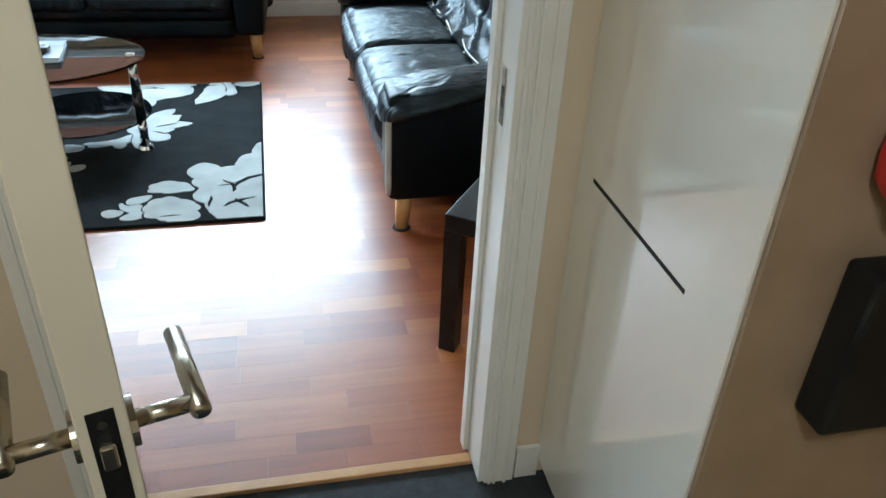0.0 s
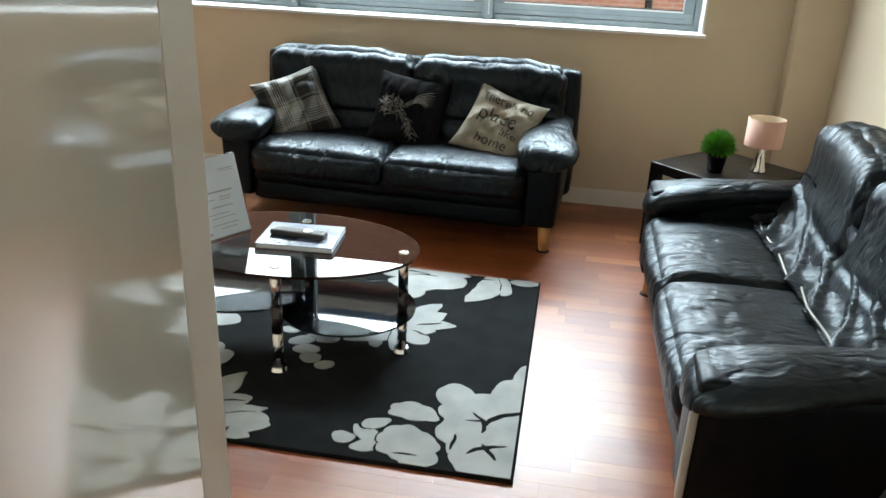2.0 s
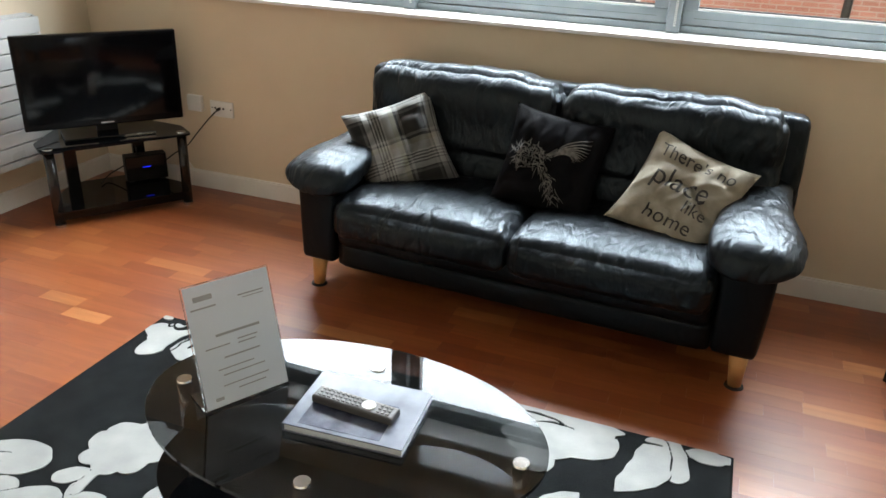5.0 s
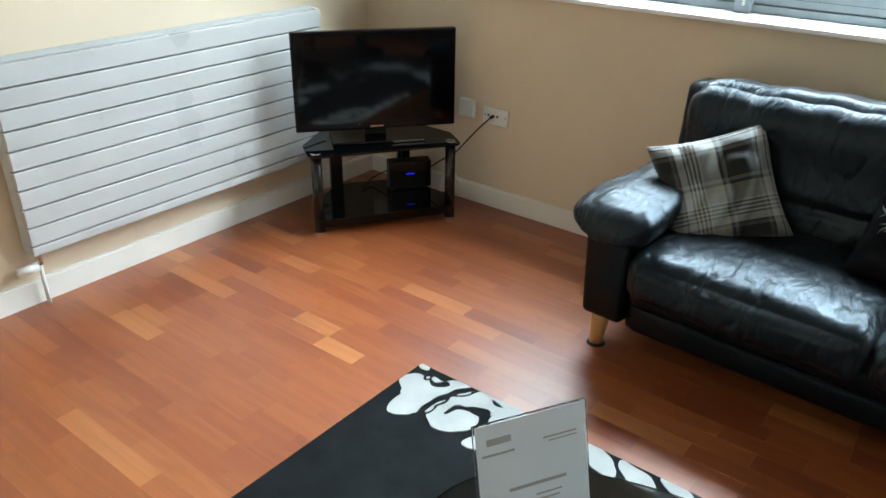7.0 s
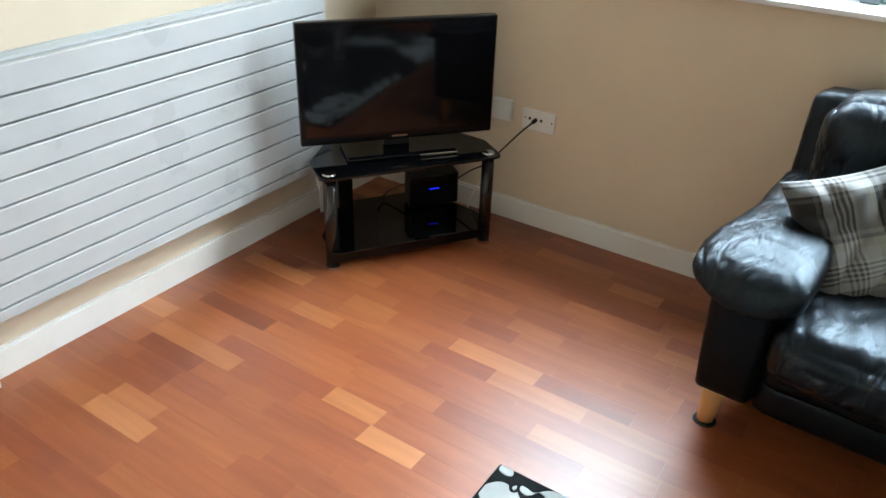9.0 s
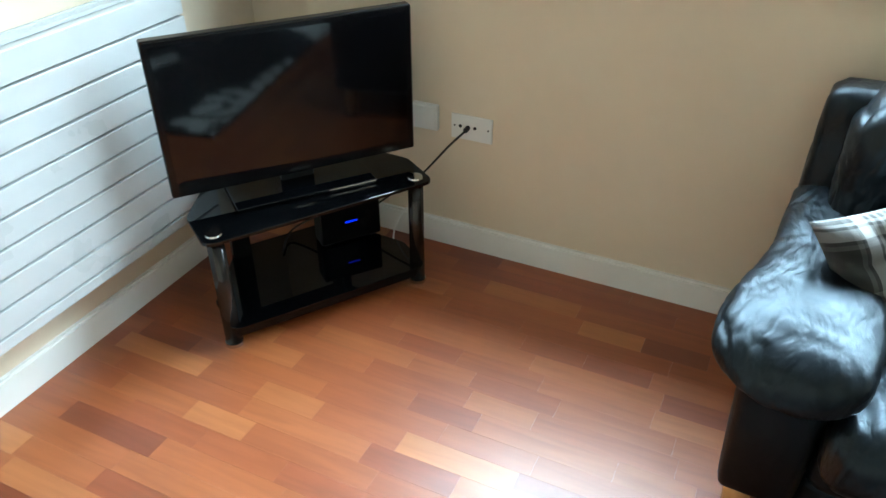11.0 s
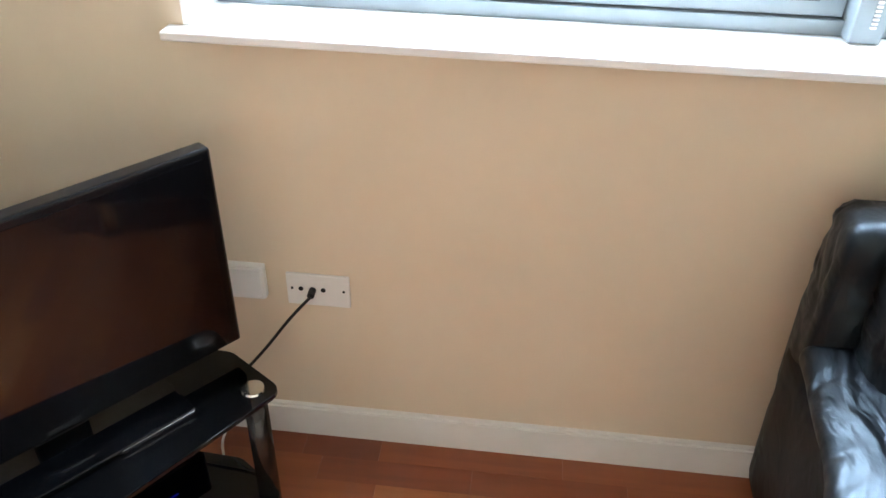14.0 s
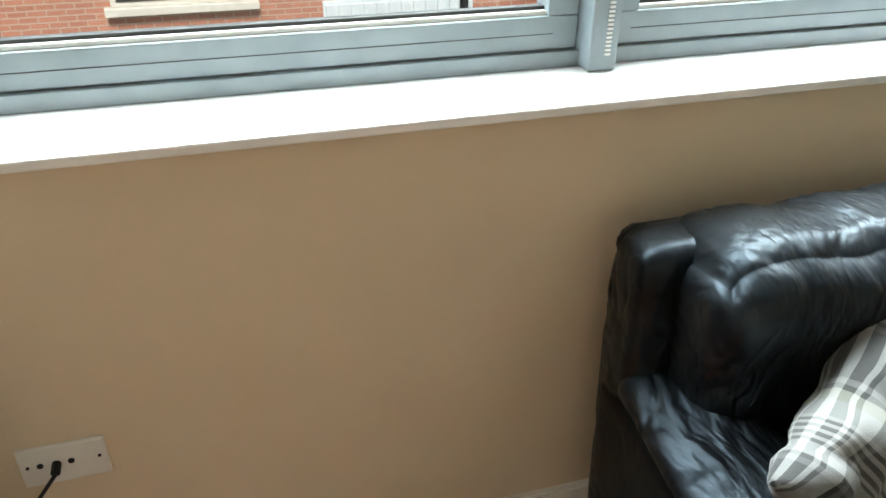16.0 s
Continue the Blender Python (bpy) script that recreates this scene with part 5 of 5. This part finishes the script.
for sx in (-1, 1):
    leg = part("front_leg", tube((sx * 0.31, 0, 0.004), (sx * 0.31, 0, 0.374), 0.024), M["black_tube"], tvs, "dark lacquered tube leg", True)
    part("foot", tube((sx * 0.31, 0, 0), (sx * 0.31, 0, 0.012), 0.027), M["chrome"], leg, "chrome foot ring")
    part("cap", tube((sx * 0.31, 0, 0.384), (sx * 0.31, 0, 0.388), 0.024, 0.022, 28), M["chrome"], leg, "round chrome cap")
    part("back_leg", box(sx * 0.17 - 0.03, sx * 0.17 + 0.03, 0.30, 0.335, 0.0, 0.374, 0.004), M["black_gloss"], tvs, "flat black rear post")
part("cross_bar", box(-0.31, 0.31, -0.02, 0.02, 0.03, 0.074, 0.004), M["black_gloss"], tvs, "black bar under the lower shelf")

tvang = math.degrees(math.atan2(0.546, 0.437))
tv = thing("television", pose(-3.165, 4.915, 0.378, 0, 0, tvang), "black flat-screen television, switched off, on the glass stand", "television")
part("bezel", box(-0.365, 0.365, 0.0, 0.035, 0.055, 0.498, 0.006, 3), M["black_gloss"], tv, "black glossy frame")
part("screen", box(-0.345, 0.345, -0.0012, 0.004, 0.088, 0.480), M["screen"], tv, "dark switched-off screen")
part("rear_housing", box(-0.26, 0.26, 0.03, 0.075, 0.11, 0.43, 0.02, 3), M["black_matt"], tv)
part("neck", box(-0.05, 0.05, 0.036, 0.06, 0.008, 0.13, 0.006), M["black_matt"], tv)
part("pedestal", box(-0.21, 0.21, -0.075, 0.105, 0.0075, 0.02, 0.005, 3), M["black_glass"], tv, "flat glossy pedestal")
part("chrome_strip", box(0.06, 0.205, -0.0775, -0.074, 0.009, 0.018, 0.001), M["chrome"], tv, "bright strip on the pedestal")
part("logo", box(-0.03, 0.03, -0.0025, 0.001, 0.066, 0.073), M["chrome"], tv, "small silver maker's mark")

stb = thing("set_top_box", pose(-3.181, 5.147, 0.0832, 0, 0, ta - 4), "black set-top box with a blue light on the lower shelf", "set-top box")
part("housing", box(-0.105, 0.105, -0.06, 0.012, 0.006, 0.142, 0.006, 3), M["black_matt"], stb)
part("front_panel", box(-0.1, 0.1, -0.063, -0.058, 0.012, 0.137, 0.002), M["black_gloss"], stb, "glossy front")
part("light_bar", box(-0.02, 0.02, -0.0645, -0.0625, 0.079, 0.0825), M["led"], stb, "glowing blue light bar")
for sx in (-1, 1):
    part("foot", box(sx * 0.08 - 0.012, sx * 0.08 + 0.012, -0.05, 0.002, 0.0, 0.007), M["rubber"], stb)

# wall plates behind the television
sock = thing("wall_socket", pose(-2.811, Y1, 0.456), "white double wall plate with a plug in it", "wall socket")
part("plate", box(-0.071, 0.071, -0.009, 0.0, -0.042, 0.042, 0.003), M["white_plastic"], sock)
for x in (-0.058, -0.038, 0.012, 0.058):
    part("port", tube((x, -0.011, 0.004), (x, -0.008, 0.004), 0.0055 if abs(x) < 0.05 else 0.003, seg=14), M["black_matt"], sock, "dark round port")
part("plug", tube((-0.012, -0.03, 0.0), (-0.012, -0.008, 0.002), 0.008, seg=14), M["black_matt"], sock, "black cable plug")
sock2 = thing("junction_box", pose(-2.972, Y1, 0.472), "square white junction box on the wall", "junction box")
part("base", box(-0.045, 0.045, -0.02, 0.0, -0.043, 0.043, 0.003), M["white_plastic"], sock2)
part("cover", box(-0.042, 0.042, -0.026, -0.02, -0.04, 0.04, 0.003), M["white_plastic"], sock2)
cable = tagged(link_mesh("cable", rod([(-2.823, 5.328, 0.455), (-2.868, 5.308, 0.405), (-2.93, 5.28, 0.325), (-2.99, 5.27, 0.255), (-3.05, 5.25, 0.215), (-3.115, 5.215, 0.16), (-3.14, 5.2, 0.14)], 0.0035), M["black_matt"], True), "thin black cable from the wall plate to the stand", "cable")
tagged(link_mesh("cable", rod([(-3.12, 5.03, 0.3), (-3.2, 5.1, 0.2), (-3.33, 5.05, 0.11), (-3.3, 4.95, 0.0915)], 0.0035), M["black_matt"], True), "black cable looping behind the television stand", "cable")
tagged(link_mesh("cable", rod([(-2.93, 5.25, 0.12), (-2.98, 5.23, 0.19), (-3.03, 5.22, 0.1), (-3.05, 5.24, 0.006)], 0.003), M["white_plastic"], True), "pale cable behind the television stand", "cable")

# ---- radiator ----
rad = thing("radiator", pose(X0 - 0.028, 0, 0), "wide white flat-slat radiator on the wall", "radiator")
RA, RB = 3.469, 4.945
for k in range(10):
    z0 = 0.2225 if k == 0 else 0.262 + (k - 1) * 0.0722
    z1 = 0.262 + k * 0.0722 if k < 9 else 0.921
    part("slat", box(0.095, 0.12, RA, RB, z0 + 0.003, z1 - 0.003, 0.003), M["radiator"], rad)
part("back_panel", box(0.045, 0.093, RA + 0.01, RB - 0.01, 0.232, 0.914), M["radiator"], rad)
part("side_cover", box(0.04, 0.094, RA, RA + 0.009, 0.228, 0.922, 0.001), M["radiator"], rad)
part("side_cover", box(0.04, 0.094, RB - 0.009, RB, 0.228, 0.922, 0.001), M["radiator"], rad)
grille = part("top_grille", box(0.04, 0.05, RA, RB, 0.915, 0.929, 0.001), M["radiator"], rad)
for k in range(4):
    part("grille_bar", box(0.055 + k * 0.009, 0.059 + k * 0.009, RA + 0.005, RB - 0.005, 0.917, 0.927), M["radiator"], grille)
for y in (RA + 0.25, RB - 0.25):
    part("bracket", box(0.0, 0.045, y - 0.02, y + 0.02, 0.25, 0.85), M["radiator"], rad)
valve = part("valve", tube((0.075, RA + 0.03, 0.17), (0.075, RA + 0.03, 0.235), 0.012), M["steel"], rad, "steel radiator valve", True)
part("valve_head", tube((0.075, RA + 0.02, 0.165), (0.075, RA - 0.055, 0.165), 0.019, 0.016), M["white_plastic"], valve, "white valve head", True)
part("pipe", tube((0.075, RA + 0.03, 0.0), (0.075, RA + 0.03, 0.17), 0.0075), M["white_plastic"], valve, "thin white pipe", True)
part("pipe", tube((0.075, RB - 0.03, 0.0), (0.075, RB - 0.03, 0.235), 0.0075), M["white_plastic"], rad, "thin white pipe", True)
part("shield_cap", tube((0.075, RB - 0.03, 0.125), (0.075, RB - 0.03, 0.205), 0.02, 0.017, 24), M["white_plastic"], rad, "white valve cap", True)


# ---- small black tables and what stands on them ----
def side_table(m, label):
    e = thing("side_table", m, label, "side table", "small square tables")
    part("tabletop", box(-0.275, 0.275, -0.275, 0.275, 0.405, 0.455, 0.003), M["black_wood"], e)
    for sx in (-1, 1):
        for sy in (-1, 1):
            part("leg", box(sx * 0.25 - 0.025, sx * 0.25 + 0.025, sy * 0.25 - 0.025, sy * 0.25 + 0.025, 0.0, 0.405, 0.002), M["black_wood"], e)
    return e


corner_table = side_table(pose(0.756, 4.766, 0, 0, 0, 45), "black-brown square side table in the room corner")
tagged(copy_thing(corner_table, pose(0.745, 1.878, 0, 0, 0, -36)), "black-brown square side table beside the doorway and sofa")

pot = thing("potted_plant", pose(0.668, 4.665, 0.455), "bright green artificial grass ball in a black pot", "plant")
part("pot", lathe([(0.001, 0), (0.036, 0), (0.048, 0.085), (0.05, 0.09), (0.046, 0.09), (0.044, 0.08), (0.001, 0.078)]), M["black_gloss"], pot, "glossy black pot", True)
bm = bmesh.new()
rng = random.Random(11)
for k in range(1500):
    z = rng.uniform(-0.45, 1.0)
    a = rng.uniform(0, 2 * math.pi)
    d = Vector((math.sqrt(1 - z * z) * math.cos(a), math.sqrt(1 - z * z) * math.sin(a), z))
    base = Vector((0, 0, 0.12)) + d * rng.uniform(0.02, 0.05)
    tip = Vector((0, 0, 0.13)) + d * rng.uniform(0.068, 0.096) + Vector((rng.uniform(-1, 1), rng.uniform(-1, 1), rng.uniform(-1, 1))) * 0.008
    s = d.cross(Vector((rng.uniform(-1, 1), rng.uniform(-1, 1), rng.uniform(-1, 1)))).normalized() * 0.0028
    mid = (base + tip) / 2 + s
    v = [bm.verts.new(p) for p in (base - s, base + s, mid + s, tip, mid - s)]
    bm.faces.new(v)
tagged(part("grass_tuft", bm, M["leaf"], pot, "short bright green blades"), kind="stuff")

lamp = thing("table_lamp", pose(0.886, 4.735, 0.455), "small table lamp with a pale pink drum shade", "table lamp")
part("base", lathe([(0.001, 0), (0.04, 0), (0.04, 0.008), (0.03, 0.03), (0.022, 0.08), (0.016, 0.125), (0.001, 0.13)]), M["chrome"], lamp, "silver tapered base", True)
part("stem", tube((0, 0, 0.12), (0, 0, 0.18), 0.007), M["chrome"], lamp, "", True)
shade = part("shade", lathe([(0.088, 0.135), (0.088, 0.270), (0.086, 0.270), (0.086, 0.135), (0.088, 0.135)], 48), M["pink_shade"], lamp, "pale pink fabric drum shade", True)
part("lining", lathe([(0.0855, 0.137), (0.0855, 0.268)], 48), M["shade_lining"], shade, "cream lining", True)
part("bulb", moved(lathe([(0.001, -0.03), (0.012, -0.028), (0.014, -0.01), (0.024, 0.012), (0.022, 0.03), (0.001, 0.042)], 20), pose(0, 0, 0.21)), M["white_plastic"], lamp, "white bulb", True)

bowl = thing("bowl", pose(0.612, 1.98, 0.455), "lime green bowl on the black side table", "bowl")
part("body", lathe([(0.001, 0.0), (0.05, 0.0), (0.085, 0.03), (0.11, 0.07), (0.105, 0.07), (0.08, 0.034), (0.001, 0.012)], 40), M["lime"], bowl, "", True)

# ---- the floor, block by block ----
floor = structure("floor", box(X0, X1, 1.402, Y1, -0.2, -0.009), M["subfloor"], "glossy red-brown hardwood strip floor")
STRIP, GAP = 0.0705, 0.0003
rng = random.Random(21)
LENGTHS = (0.19, 0.25, 0.31, 0.37, 0.45)
block_mesh = {}
rest = []
singles = 0


def block_data(l):
    if l not in block_mesh:
        bm = box(0, l - GAP, 0, STRIP - GAP, -0.009, 0.0)
        me = bpy.data.meshes.new("block")
        bm.to_mesh(me)
        bm.free()
        me.materials.append(M["parquet_piece"])
        block_mesh[l] = me
    return block_mesh[l]


y = 1.402
while y < Y1 - 0.001:
    w = min(STRIP, Y1 - y)
    x = X0 - rng.uniform(0.0, 0.2)
    while x < X1:
        l = rng.choice(LENGTHS)
        a, b = max(x, X0), min(x + l, X1)
        whole = a == x and b == x + l and w == STRIP
        if whole and singles < 300 and ((a < -1.7 and 3.2 < y < 5.3) or (-0.2 < a < 0.4 and 1.5 < y < 2.6)):
            ob = new("floor_block", block_data(l))
            ob.location = (a, y, 0)
            ob.parent = floor
            singles += 1
        elif b - a > 0.004:
            rest.append((a, b, y, y + w))
        x += l
    y += STRIP
verts, faces = [], []
for a, b, c, d in rest:
    k = len(verts)
    b, d = b - GAP, d - GAP
    verts += [(a, c, -0.009), (b, c, -0.009), (b, d, -0.009), (a, d, -0.009), (a, c, 0), (b, c, 0), (b, d, 0), (a, d, 0)]
    faces += [(k + 4, k + 5, k + 6, k + 7), (k, k + 1, k + 5, k + 4), (k + 1, k + 2, k + 6, k + 5), (k + 2, k + 3, k + 7, k + 6), (k + 3, k, k + 4, k + 7)]
me = bpy.data.meshes.new("floor_blocks")
me.from_pydata(verts, [], faces)
me.materials.append(M["parquet_rest"])
ob = new("floor_blocks", me)
ob.parent = floor
tagged(ob, "red-brown hardwood blocks", kind="stuff")
